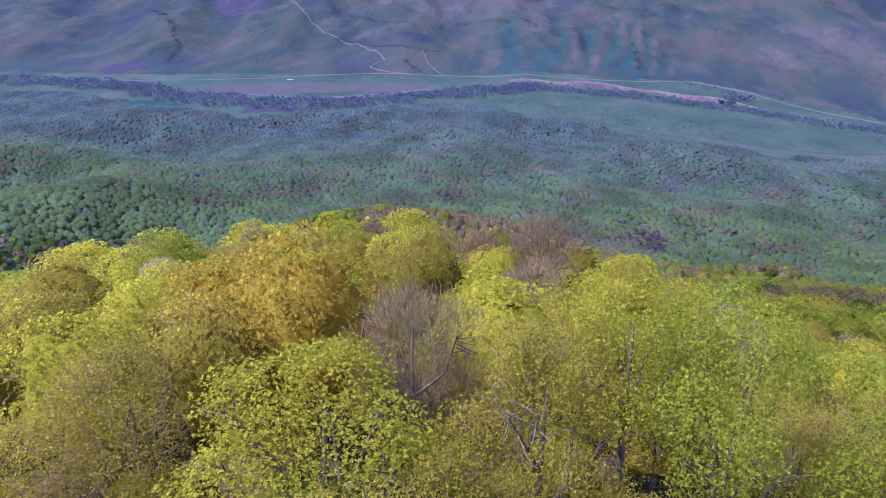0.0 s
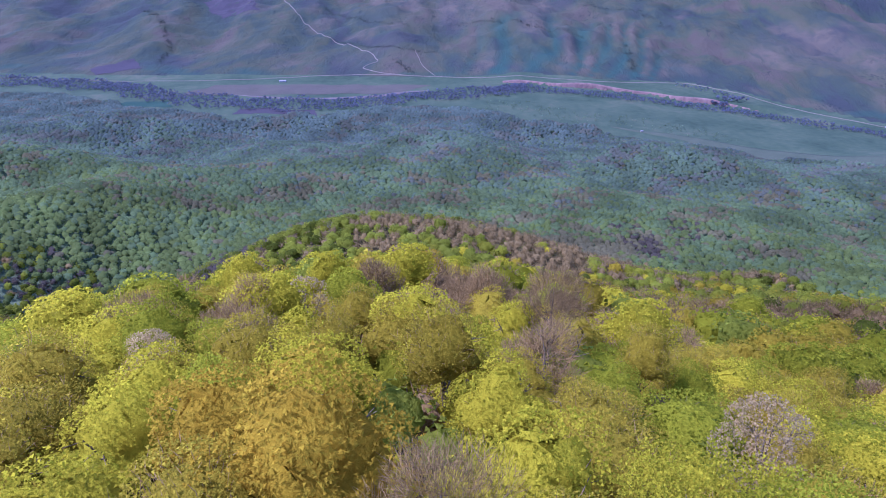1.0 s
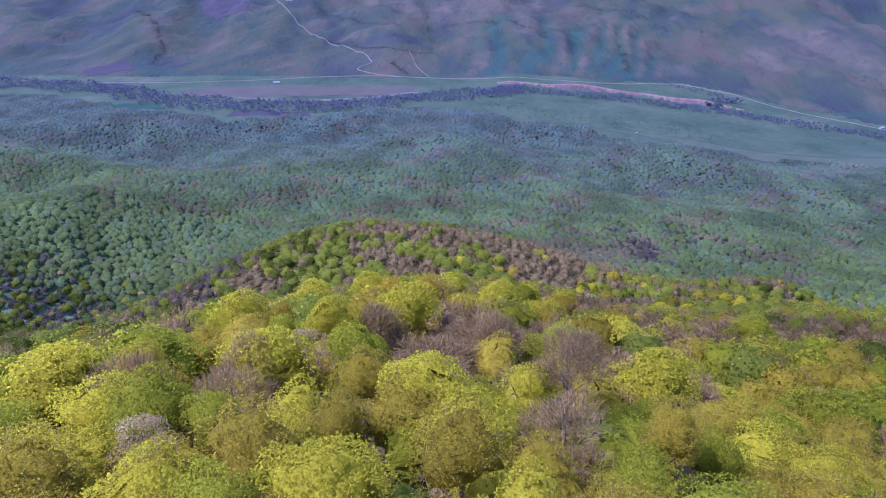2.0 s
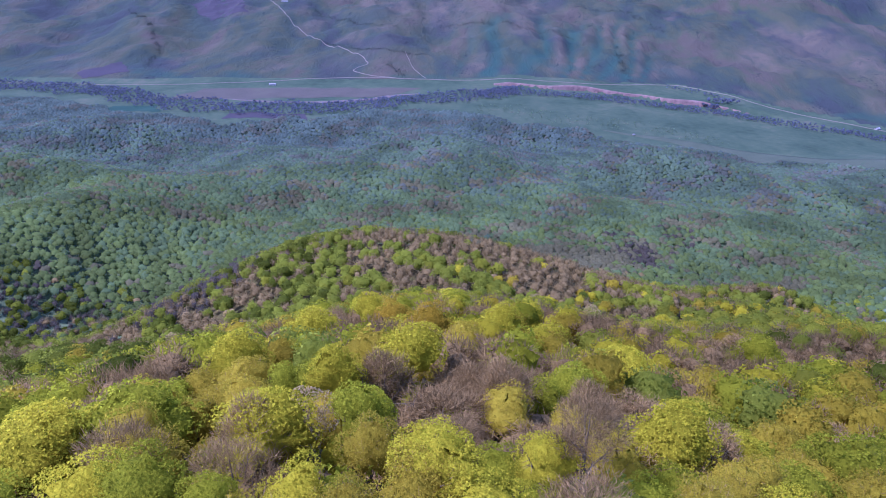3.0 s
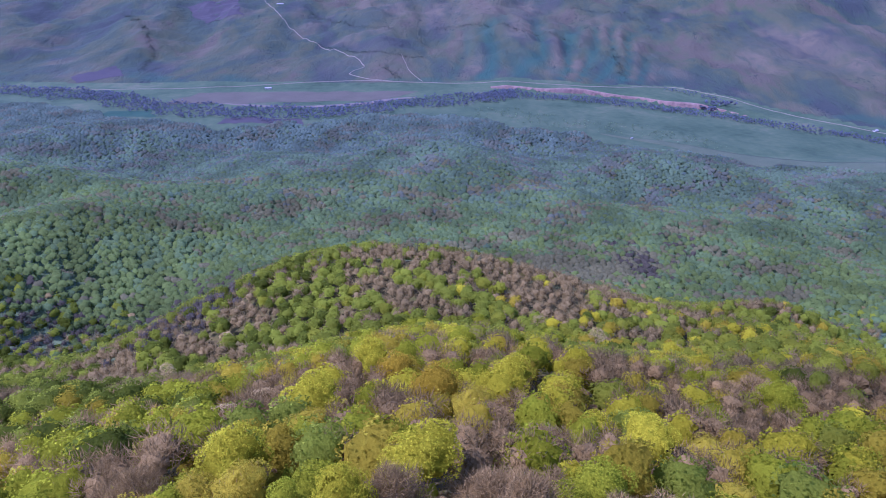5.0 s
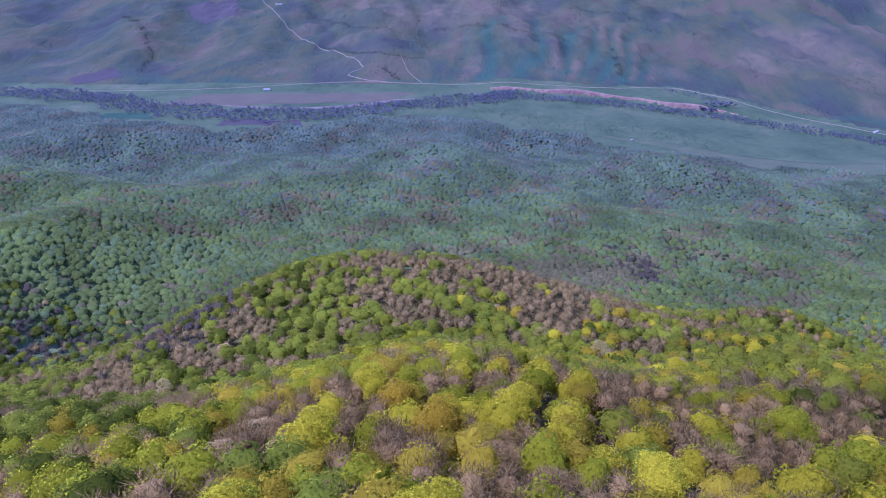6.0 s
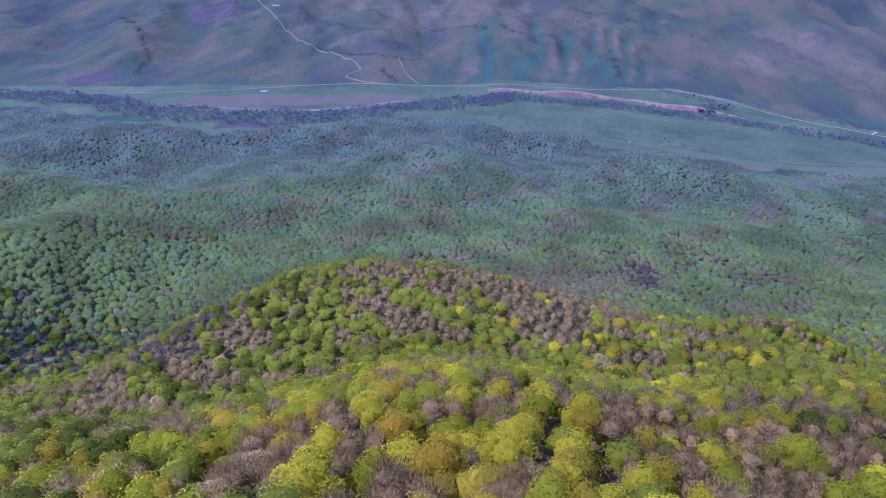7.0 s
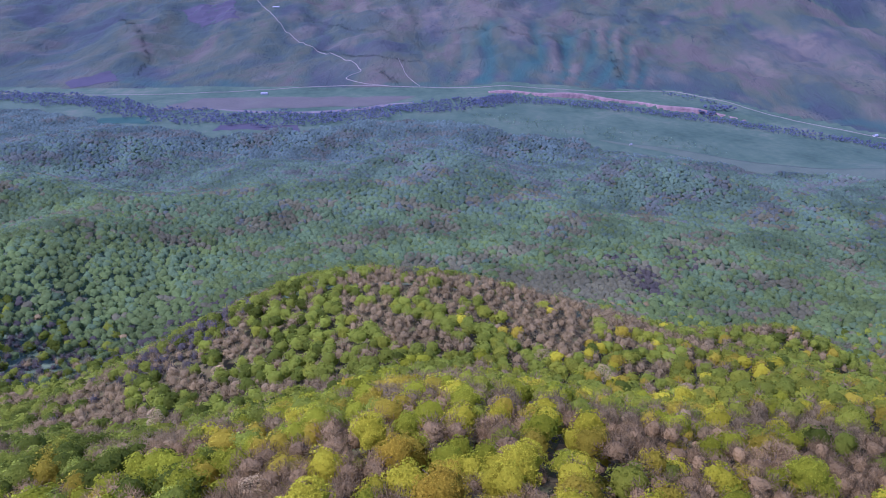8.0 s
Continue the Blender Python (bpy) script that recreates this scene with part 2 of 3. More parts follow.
FALLOW = surface("fallow_soil", ((0.052, 0.052, 0.034), (0.064, 0.058, 0.042), (0.07, 0.068, 0.044)), 60.0, gloss=0.08)
CLAY = surface("bank_clay", ((0.08, 0.052, 0.041), (0.13, 0.084, 0.066), (0.17, 0.116, 0.092)), 14.0, stretch=(1, 1, 0.2), bump=0.5)
GRAVEL = surface("gravel", ((0.07, 0.056, 0.045), (0.092, 0.075, 0.06), (0.115, 0.095, 0.076)), 20.0)
DUST = surface("road_dust", ((0.095, 0.08, 0.058), (0.12, 0.104, 0.074), (0.145, 0.126, 0.09)), 12.0)
PLOUGH = surface("ploughed_soil", ((0.036, 0.034, 0.037), (0.042, 0.038, 0.041), (0.048, 0.043, 0.045)), 30.0, gloss=0.05)
SOWN = surface("sown_field", ((0.018, 0.04, 0.026), (0.024, 0.05, 0.032), (0.03, 0.058, 0.037)), 40.0, gloss=0.05)
WALL = surface("limewash", ((0.20, 0.19, 0.16), (0.27, 0.25, 0.21), (0.32, 0.30, 0.26)), 3.0)
ROOF = surface("sheet_roof", ((0.14, 0.13, 0.12), (0.19, 0.18, 0.16), (0.24, 0.22, 0.20)), 2.0, rough=0.5)


# ---------------------------------------------------------------- mesh helpers
def mesh_of(name, verts, faces, mats, tint=None, slots=None, normals=None):
    """A mesh from arrays; faces all of one length. normals: one for each corner point, for leaves that shade as one soft crown."""
    verts, faces = np.asarray(verts, np.float32), np.asarray(faces, np.int32)
    me = bpy.data.meshes.new(name)
    n, k = faces.shape
    me.vertices.add(len(verts))
    me.vertices.foreach_set("co", verts.ravel())
    me.loops.add(n * k)
    me.loops.foreach_set("vertex_index", faces.ravel())
    me.polygons.add(n)
    me.polygons.foreach_set("loop_start", np.arange(0, n * k, k, dtype=np.int32))
    me.update(calc_edges=True)
    for m in mats:
        me.materials.append(m)
    if slots is not None:
        me.polygons.foreach_set("material_index", np.asarray(slots, np.int32))
    if tint is not None:
        me.attributes.new("tint", "FLOAT", "POINT").data.foreach_set("value", np.asarray(tint, np.float32))
    if normals is not None:
        me.polygons.foreach_set("use_smooth", np.ones(n, bool))
        me.normals_split_custom_set_from_vertices(np.asarray(normals, np.float32))
    return me


def unit(v):
    return v / np.maximum(np.linalg.norm(v, axis=-1, keepdims=True), 1e-9)


def chips(r, at, out, size, loose=1.0):
    """Small three-cornered leaf sprays at points, facing roughly outwards. Returns (n, 3, 3)."""
    n = len(at)
    nor = unit(out + loose * r.normal(size=(n, 3)))
    t = unit(np.cross(nor, r.normal(size=(n, 3))))
    b = np.cross(nor, t)
    s = (size * r.uniform(0.6, 1.4, n))[:, None]
    return np.stack([at - t * s * 0.75 - b * s * 0.5, at + t * s * 0.75 - b * s * 0.5, at + b * s], 1)


def sticks(p0, p1, r0, r1, sides):
    """Tapered rods from p0 to p1. Returns vertices and quads."""
    p0, p1 = np.asarray(p0, float), np.asarray(p1, float)
    n = len(p0)
    d = unit(p1 - p0)
    a = unit(np.cross(d, np.where(np.abs(d[:, 2:3]) > 0.9, [[1.0, 0, 0]], [[0, 0, 1.0]])))
    b = np.cross(d, a)
    th = np.arange(sides) * 2 * np.pi / sides
    ring = a[:, None] * np.cos(th)[None, :, None] + b[:, None] * np.sin(th)[None, :, None]
    v = np.concatenate([p0[:, None] + ring * np.reshape(r0, (-1, 1, 1)), p1[:, None] + ring * np.reshape(r1, (-1, 1, 1))], 1)
    i = np.arange(sides)
    q = np.stack([i, (i + 1) % sides, (i + 1) % sides + sides, i + sides], 1)
    f = (np.arange(n) * 2 * sides)[:, None, None] + q[None]
    return v.reshape(-1, 3), f.reshape(-1, 4)


# crowns stand on a tree 13 m high with a crown about 8.6 m wide
HIGH, WIDE, DEEP = 13.0, 4.3, 4.6


def lobes(r, n):
    """Rounded boughs that together make a domed crown: centres and radii."""
    d = unit(r.normal(size=(n, 3)) * [1, 1, 0.8] + [0, 0, 0.35])
    c = d * np.array([WIDE, WIDE, DEEP]) * r.uniform(0.58, 0.70, (n, 1)) + [0, 0, HIGH - DEEP]
    rad = r.uniform(0.27, 0.38, n) * WIDE
    c[0], rad[0] = (0, 0, HIGH - DEEP * 0.55), 0.5 * WIDE
    s = WIDE / np.sort(np.hypot(c[:, 0], c[:, 1]) + rad)[-4:].mean()
    c[:, :2] *= s
    rad = rad * s ** 0.5
    c[:, 2] += HIGH - np.sort(c[:, 2] + rad)[-2:].mean()
    return c, rad


def crown_points(r, n, L, near=0.82, far=1.08):
    """Points on the outside of the boughs, with outward directions."""
    c, rad = L
    k = r.choice(len(c), n * 2, p=rad ** 2 / (rad ** 2).sum())
    d = unit(r.normal(size=(n * 2, 3)) + [0, 0, 0.25])
    p = c[k] + d * (rad[k] * r.uniform(near, far, n * 2))[:, None]
    near = np.linalg.norm(p[:, None] - c[None], axis=2) / rad[None]
    near[np.arange(n * 2), k] = 9
    order = np.argsort(near.min(1) < 0.85, kind="stable")[:n]
    return p[order], d[order]


def boughs_of(r, count, reach=1.0):
    """Limbs, branches and twigs: three lists of rods, each limb with its own branches."""
    out = []
    for i in range(count):
        a = i * 2.4 + r.uniform(-0.3, 0.3)
        z0 = r.uniform(3.6, 7.0)
        p0 = np.array([0, 0, z0])
        tip = np.array([math.cos(a) * WIDE * 0.5, math.sin(a) * WIDE * 0.5, z0 + r.uniform(2.2, 4.6)]) * [reach, reach, 1]
        mid = (p0 + tip) / 2 + [0, 0, -0.4] + r.normal(size=3) * 0.25
        A, B, R0, R1 = [p0, mid], [mid, tip], [0.11, 0.075], [0.075, 0.035]
        for j in range(7):
            s = r.uniform(0.3, 1)
            q0 = mid * (1 - s) + tip * s if s > 0.4 else p0 * (1 - s) + mid * s
            q1 = q0 + unit(r.normal(size=3) + [math.cos(a), math.sin(a), 0.9]) * r.uniform(0.8, 1.5)
            A.append(q0), B.append(q1), R0.append(0.035), R1.append(0.014)
        out.append((np.array(A), np.array(B), np.array(R0), np.array(R1)))
    return out


def twig_spray(r, n, long, width, L):
    """Fine bare twigs pointing up and out of the crown, as thin rhombs (n, 4, 3)."""
    p, d = crown_points(r, n, L)
    p = p * r.uniform(0.72, 1.0, (n, 1)) ** [[1, 1, 0.3]]
    way = unit(d * 0.8 + [0, 0, 0.75] + 0.45 * r.normal(size=(n, 3)))
    s = (long * r.uniform(0.5, 1.4, n))[:, None]
    side = unit(np.cross(way, r.normal(size=(n, 3)))) * width
    return np.stack([p - way * s * 0.5, p + side, p + way * s * 0.5, p - side], 1)


def wisps(r, n, long, width, L):
    """Bundles of bare twigs as slim spikes fanning up and out of the crown (n, 3, 3)."""
    p, d = crown_points(r, n, L)
    p = p * r.uniform(0.66, 0.98, (n, 1)) ** [[1, 1, 0.35]]
    way = unit(d * 0.9 + [0, 0, 0.6] + 0.4 * r.normal(size=(n, 3)))
    s = (long * r.uniform(0.5, 1.4, n))[:, None]
    side = unit(np.cross(way, r.normal(size=(n, 3)))) * width
    return np.stack([p - way * s * 0.5 - side, p - way * s * 0.5 + side, p + way * s * 0.5], 1)


def dome(r, rings, spokes, size, L, uneven=0.06):
    """The leafy mass of a crown: a skin over its boughs. Returns vertices and triangles."""
    c, rad = L
    mid = np.array([0, 0, HIGH - DEEP])
    way = [(0, 0, 1.0)]
    for i in range(1, rings + 1):
        e = i / rings * 2.0
        for j in range(spokes):
            a = (j + 0.5 * (i % 2)) * 2 * np.pi / spokes
            way.append((math.cos(a) * math.sin(e), math.sin(a) * math.sin(e), math.cos(e)))
    way = unit(np.array(way) + 0.06 * r.normal(size=(len(way), 3)))
    along = way @ (c - mid).T
    disc = along ** 2 - ((c - mid) ** 2).sum(1)[None] + rad[None] ** 2
    reach = np.where(disc > 0, along + np.sqrt(np.maximum(disc, 0)), 0).max(1)
    reach = np.maximum(reach, 0.62 * WIDE) * size * r.uniform(1 - uneven, 1 + uneven, len(way))
    v = mid + way * reach[:, None]
    f = [(0, 1 + j, 1 + (j + 1) % spokes) for j in range(spokes)]
    for i in range(rings - 1):
        for j in range(spokes):
            a, b = 1 + i * spokes + j, 1 + i * spokes + (j + 1) % spokes
            f += [(a, a + spokes, b + spokes), (a, b + spokes, b)]
    return v, np.array(f)


def split(q, off=0):
    """Vertices and triangles of leaves with three or four corners."""
    if q.shape[1] == 3:
        return q.reshape(-1, 3), np.arange(len(q) * 3).reshape(-1, 3) + off
    k = np.arange(len(q))[:, None] * 4 + off
    return q.reshape(-1, 3), np.concatenate([k + [[0, 1, 2]], k + [[0, 2, 3]]])


def leaf_normals(v, f, firm=0.55, deep=1.15):
    """Normals between a leaf's own and the way out of the crown."""
    own = unit(np.cross(v[f[:, 1]] - v[f[:, 0]], v[f[:, 2]] - v[f[:, 0]]))
    each = np.zeros_like(v)
    for k in range(3):
        np.add.at(each, f[:, k], own)
    away = unit(v - [0, 0, HIGH - deep * DEEP])
    return unit(unit(each) * (1 - firm) + away * firm)


def quads_to_mesh(name, q, mat, core=None):
    v, f = split(q)
    if core is not None:
        f = np.concatenate([f, core[1] + len(v)])
        v = np.concatenate([v, core[0]])
    return mesh_of(name, v, f, [mat], normals=leaf_normals(v, f, 0.35))


# ---------------------------------------------------------------- single trees
SHAPES = {}
KINDS = {  # colour, name, label, category
    "lime": ("leafy_tree", "deciduous tree in fresh yellow-green spring leaf on the slope", "tree"),
    "green": ("leafy_tree", "rounded deciduous tree in bright green young leaf", "tree"),
    "olive": ("budding_tree", "half-leafed olive-green tree with grey twigs showing through", "tree"),
    "deep": ("leafy_tree", "dark green broadleaf tree with a dense crown", "tree"),
    "amber": ("amber_tree", "broadleaf tree with orange-bronze young leaves", "tree"),
    "blossom": ("blossoming_tree", "wild cherry tree covered in pale pink blossom", "tree"),
    "glade": ("leafy_tree", "mid-green broadleaf tree", "tree"),
    "twig": ("bare_tree", "bare brown-grey tree with a dome of fine leafless twigs", "tree"),
}


def tree_meshes(kind, fine, variant):
    """Meshes of one tree: trunk, limbs, crown; fine 3 close by, 1 further down the slope."""
    key = (kind, fine, variant)
    if key in SHAPES:
        return SHAPES[key]
    r = np.random.RandomState(sum(map(ord, kind)) * 10 + fine * 5 + variant)
    v, f = sticks([(0, 0, -12), (0, 0, 3), (0.15, 0.1, 7)], [(0, 0, 3), (0.15, 0.1, 7), (0.1, 0.2, 11)], [0.26, 0.19, 0.14], [0.19, 0.14, 0.03], 8)
    trunk = mesh_of("trunk", v, f, [BARK])
    limbs = []
    for A, B, R0, R1 in boughs_of(r, 6 if fine > 1 else 4):
        v, f = sticks(A, B, R0, R1, 5 if fine > 1 else 3)
        limbs.append(mesh_of("limb", v, f, [BARK]))
    mat = FOLIAGE[kind][0]
    n, size, net = {3: (15500, 0.069, (7, 12)), 2: (4800, 0.112, (8, 14)), 1: (3000, 0.14, (8, 14))}[fine]
    wire = {3: 0.012, 2: 0.02, 1: 0.023}[fine]
    L = lobes(r, 16)
    if kind == "twig":
        fuzz = wisps(r, 5200, 0.95, 0.03, L) if fine == 1 else twig_spray(r, int(n * {3: 0.5, 2: 0.9}[fine]), 0.8 + size, wire, L)
        crown = quads_to_mesh("crown", fuzz, mat)
    else:
        p, d = crown_points(r, int(n * {"olive": 0.85, "blossom": 0.8}.get(kind, 1.0)), L, {3: 0.5, 2: 0.74, 1: 0.84}[fine], 1.05)
        q = chips(r, p, d, size * (0.85 if kind == "olive" else 1), 0.95)
        crown = quads_to_mesh("crown", q, mat, None if kind == "blossom" or fine == 3 else dome(r, *net, {3: 0.6, 2: 0.74, 1: 0.82}[fine], L, 0.12))
    twigs = None
    if kind in ("olive", "blossom"):
        twigs = quads_to_mesh("twig_crown", twig_spray(r, n // 12, 1.0, wire, L), FOLIAGE["twig"][0])
    SHAPES[key] = (trunk, limbs, crown, twigs)
    return SHAPES[key]


MODELS = {}


def stand(kind, fine, variant, m):
    """One tree with its parts at the pose m."""
    key = (kind, fine, variant)
    if key in MODELS:
        return copy_thing(MODELS[key], m)
    name, label, category = KINDS[kind]
    trunk, limbs, crown, twigs = tree_meshes(kind, fine, variant)
    ob = tagged(new(name), label, category, "trees of the near wood")
    parts = [new("trunk", trunk)] + [new("limb", l) for l in limbs] + [new("crown", crown)] + ([new("twig_crown", twigs)] if twigs else [])
    for p in parts:
        p.parent = ob
    MODELS[key] = copy_thing(ob, m)  # the first one in its place
    for p in parts:
        bpy.data.objects.remove(p)
    bpy.data.objects.remove(ob)
    return MODELS[key]


TAKEN = []


def plant(kind, x, y, top, wide, fine=None):
    """A tree whose crown tops out at that height and is that wide."""
    TAKEN.append((x, y, wide * 0.5))
    r = np.random.RandomState(int(abs(x * 31 + y * 17) * 10) % 99991)
    base = float(land(np.array(float(x)), np.array(float(y)))) - 0.3
    sz = min(1.12, max(0.75, (top - base) / HIGH))
    sw = 1.22 * max(wide, 5.4) / (2 * WIDE)
    sz = max(0.5, min(sz, 1.04 * sw))
    if fine is None:
        fine = 3 if y < -20.5 else 2 if y < 18 else 1
    m = Matrix.Translation((x, y, top - HIGH * sz)) @ Matrix.Rotation(r.uniform(0, 6.28), 4, "Z") @ Matrix.Diagonal((sw, sw, sz, 1))
    return stand(kind, fine, r.randint(2 if fine > 1 else 3), m)


# ---------------------------------------------------------------- ground
def axis(*steps):
    out = [steps[0][0]]
    for (a, s), (b, _) in zip(steps, steps[1:]):
        n = max(1, round((b - a) / s))
        out += list(np.linspace(a, b, n + 1)[1:])
    return np.array(out)


EDGE_X = [-1100, -850, -700, -530, -368, -203, -50, 95, 210, 370, 510, 600, 720, 900]
EDGE_Y = [1540, 1470, 1360, 1300, 1298, 1345, 1385, 1310, 1265, 1180, 1150, 1110, 1050, 950]


def wood_edge(x):
    """Where the wood ends at the valley meadows."""
    return np.interp(x, EDGE_X, EDGE_Y) + 14 * np.sin(x / 31.0) + 9 * np.sin(x / 13.0 + 1)


gx = axis((-3400, 100), (-1700, 24), (-500, 16), (800, 20), (1200, 30), (1800, 100), (3400, 100))
gy = axis((-900, 60), (-120, 10), (500, 18), (1300, 16), (1480, 10), (1820, 16), (2850, 60), (4600, 60))
X, Y = np.meshgrid(gx, gy)
Z = land(X, Y)
nx, ny = len(gx), len(gy)
i = (np.arange(ny - 1)[:, None] * nx + np.arange(nx - 1)[None]).ravel()
cx, cy = (X[:-1, :-1] + X[1:, 1:]).ravel() / 2, (Y[:-1, :-1] + Y[1:, 1:]).ravel() / 2
kind_of = np.where(cy < wood_edge(cx) - 20, np.where(cy < 380, 0, 3), np.where(cy < foot(cx) + 30, 1, 2))
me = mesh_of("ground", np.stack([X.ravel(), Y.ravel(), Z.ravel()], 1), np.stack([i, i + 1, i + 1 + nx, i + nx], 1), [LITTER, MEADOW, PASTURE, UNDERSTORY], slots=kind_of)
me.polygons.foreach_set("use_smooth", np.ones(len(me.polygons), bool))
dd = np.maximum(0, Y - foot(X))
sp, ro = spurs(X, dd)
thin_grass = np.clip(ro * smooth(20, 120, dd) * (1.7 * sp - 0.75) + 0.55 * smooth(0.25, 0.8, waves(X, Y * 0.6, 260, 23)) * smooth(0, 80, dd) + 0.7 * np.exp(-((X - 60) / 330) ** 2 - ((Y - 2560) / 230) ** 2) + 0.7 * np.exp(-((X - 1080) / 200) ** 2 - ((Y - 2050) / 200) ** 2) + 0.35 * np.exp(-((X + 230) / 180) ** 2 - ((Y - 1960) / 130) ** 2), 0, 0.9)
lush_grass = np.clip(ro * smooth(8, 60, dd) * (0.85 - 2.2 * sp), 0, 0.8) + 0.5 * smooth(0.2, 0.7, waves(X, Y, 190, 91)) * smooth(0, 30, dd) * (1 - smooth(60, 260, dd))
me.attributes.new("lush_grass", "FLOAT", "POINT").data.foreach_set("value", np.clip(lush_grass, 0, 0.85).ravel().astype(np.float32))
me.attributes.new("thin_grass", "FLOAT", "POINT").data.foreach_set("value", thin_grass.ravel().astype(np.float32))
tagged(new("ground", me), "wooded slope, river meadows and bare pasture hillside", "ground", kind="structure")


def ground_at(x, y):
    """The height of the ground sheet itself."""
    i = np.clip(np.searchsorted(gx, x) - 1, 0, nx - 2)
    j = np.clip(np.searchsorted(gy, y) - 1, 0, ny - 2)
    u, v = (x - gx[i]) / (gx[i + 1] - gx[i]), (y - gy[j]) / (gy[j + 1] - gy[j])
    return (Z[j, i] * (1 - u) + Z[j, i + 1] * u) * (1 - v) + (Z[j + 1, i] * (1 - u) + Z[j + 1, i + 1] * u) * v


def ribbon(name, pts, width, mat, label, category, lift=0.8, step=12.0):
    """A strip laid over the ground along a line, with a little thickness."""
    P = np.array(pts, float)
    s = np.concatenate([[0], np.cumsum(np.linalg.norm(np.diff(P, axis=0), axis=1))])
    u = np.linspace(0, s[-1], max(2, int(s[-1] / step)))
    x, y = np.interp(u, s, P[:, 0]), np.interp(u, s, P[:, 1])
    for _ in range(3):
        x[1:-1], y[1:-1] = (x[:-2] + 2 * x[1:-1] + x[2:]) / 4, (y[:-2] + 2 * y[1:-1] + y[2:]) / 4
    w = np.interp(u / s[-1], np.linspace(0, 1, len(width)), width) if isinstance(width, (list, tuple)) else np.full(len(u), width)
    t = unit(np.stack([np.gradient(x), np.gradient(y)], 1))
    n, m = len(u), 2 if w.max() < 8 else 10
    v = []
    for side in np.linspace(-0.5, 0.5, m):
        a, b = x - t[:, 1] * w * side, y + t[:, 0] * w * side
        v.append(np.stack([a, b, ground_at(a, b) + lift], 1))
    v += [v[0] - [0, 0, lift + 0.5], v[m - 1] - [0, 0, lift + 0.5]]
    k = np.arange(n - 1)
    f = np.concatenate([np.stack([k + o * n, k + p * n, k + 1 + p * n, k + 1 + o * n], 1) for o, p in [(c + 1, c) for c in range(m - 1)] + [(0, m), (m + 1, m - 1)]])
    return tagged(new(name, mesh_of(name, np.concatenate(v), f, [mat])), label, category, kind="structure")


def patch(name, c, mat, label, lift=1.2, n=14):
    """A field laid over the ground between four corners, with a wavering edge."""
    u, v = np.meshgrid(np.linspace(0, 1, n), np.linspace(0, 1, n))
    c = np.array(c, float)
    x, y = [c[0, k] * (1 - u) * (1 - v) + c[1, k] * u * (1 - v) + c[2, k] * u * v + c[3, k] * (1 - u) * v for k in (0, 1)]
    rim = waves(x, y, 90, 77)
    x, y = x + 4 * np.sin(y / 17) + 7 * rim, y + 4 * np.sin(x / 23) + 6 * waves(x, y, 90, 78)
    i = (np.arange(n - 1)[:, None] * n + np.arange(n - 1)[None]).ravel()
    me = mesh_of(name, np.stack([x.ravel(), y.ravel(), ground_at(x, y).ravel() + lift], 1), np.stack([i, i + 1, i + 1 + n, i + n], 1), [mat])
    return tagged(new(name, me), label, "field", kind="structure")


ribbon("road", [(-1400, 1725), (-1105, 1712), (-926, 1694), (-714, 1688), (-545, 1724), (-424, 1754), (-271, 1785), (-137, 1770), (94, 1762), (249, 1740),
                (453, 1752), (598, 1798), (640, 1760), (716, 1678), (833, 1542), (926, 1452), (1100, 1330)], 2.8, DUST, "pale unpaved road along the valley foot", "road")
ribbon("hill_road", [(-138, 1772), (-197, 1788), (-262, 1848), (-252, 1880), (-223, 1905), (-250, 1990), (-309, 2076), (-432, 2210), (-520, 2350), (-569, 2452), (-682, 2708), (-760, 2860)],
       2.4, DUST, "pale winding track climbing the far hillside", "road", 0.9, 6.0)
ribbon("field_track", [(-60, 1775), (-72, 1800), (-98, 1864), (-129, 2014)], 1.2, DUST, "faint dirt track on the hillside", "track", 0.8, 6.0)
ribbon("gravel_bar", [(-520, 1528), (-410, 1500), (-301, 1484), (-183, 1520), (-120, 1572), (-70, 1602)], [5, 16, 14, 22, 26, 6], GRAVEL, "pale pinkish gravel bar beside the river", "gravel", lift=0.3)
ribbon("mown_strip", [(300, 1285), (392, 1258), (527, 1190), (646, 1138), (739, 1090), (900, 1010)], [8, 26, 52, 70, 84, 90], PALE, "paler strip of mown grass below the wood", "grass", lift=0.25)
patch("fallow_field", [(-640, 1510), (-130, 1560), (-70, 1665), (-600, 1650)], FALLOW, "mauve-brown fallow field beside the river", 0.35, 60)
patch("teal_field", [(-735, 1392), (-610, 1392), (-640, 1464), (-730, 1440)], SOWN, "small blue-green sown field in the valley", 0.3, 30)
patch("ploughed_field", [(-460, 1345), (-285, 1335), (-297, 1378), (-455, 1385)], PLOUGH, "mauve ploughed field beside the river trees", 0.3, 30)
patch("ploughed_field", [(-950, 1764), (-858, 1820), (-905, 1910), (-995, 1806)], PLOUGH, "reddish ploughed field on the far slope", 0.5, 60)
patch("ploughed_field", [(-840, 2462), (-715, 2492), (-800, 2760), (-960, 2640)], PLOUGH, "dark purple ploughed field high on the hillside", 0.5, 90)


def bluff():
    """The cut river bank: a leaning, fluted face of bare clay with its crest."""
    r = np.random.RandomState(4)
    x = np.arange(112, 720, 3.0)
    y = bluff_line(x)
    rows = []
    for k, (h, back) in enumerate(((-2.5, -6.5), (2.0, -5.0), (7.0, -3.2), (11.0, -1.4), (12.0, 2.5), (7.0, 6.0))):
        flute = r.normal(size=len(x)) * (0.9 if 0 < k < 4 else 0.3)
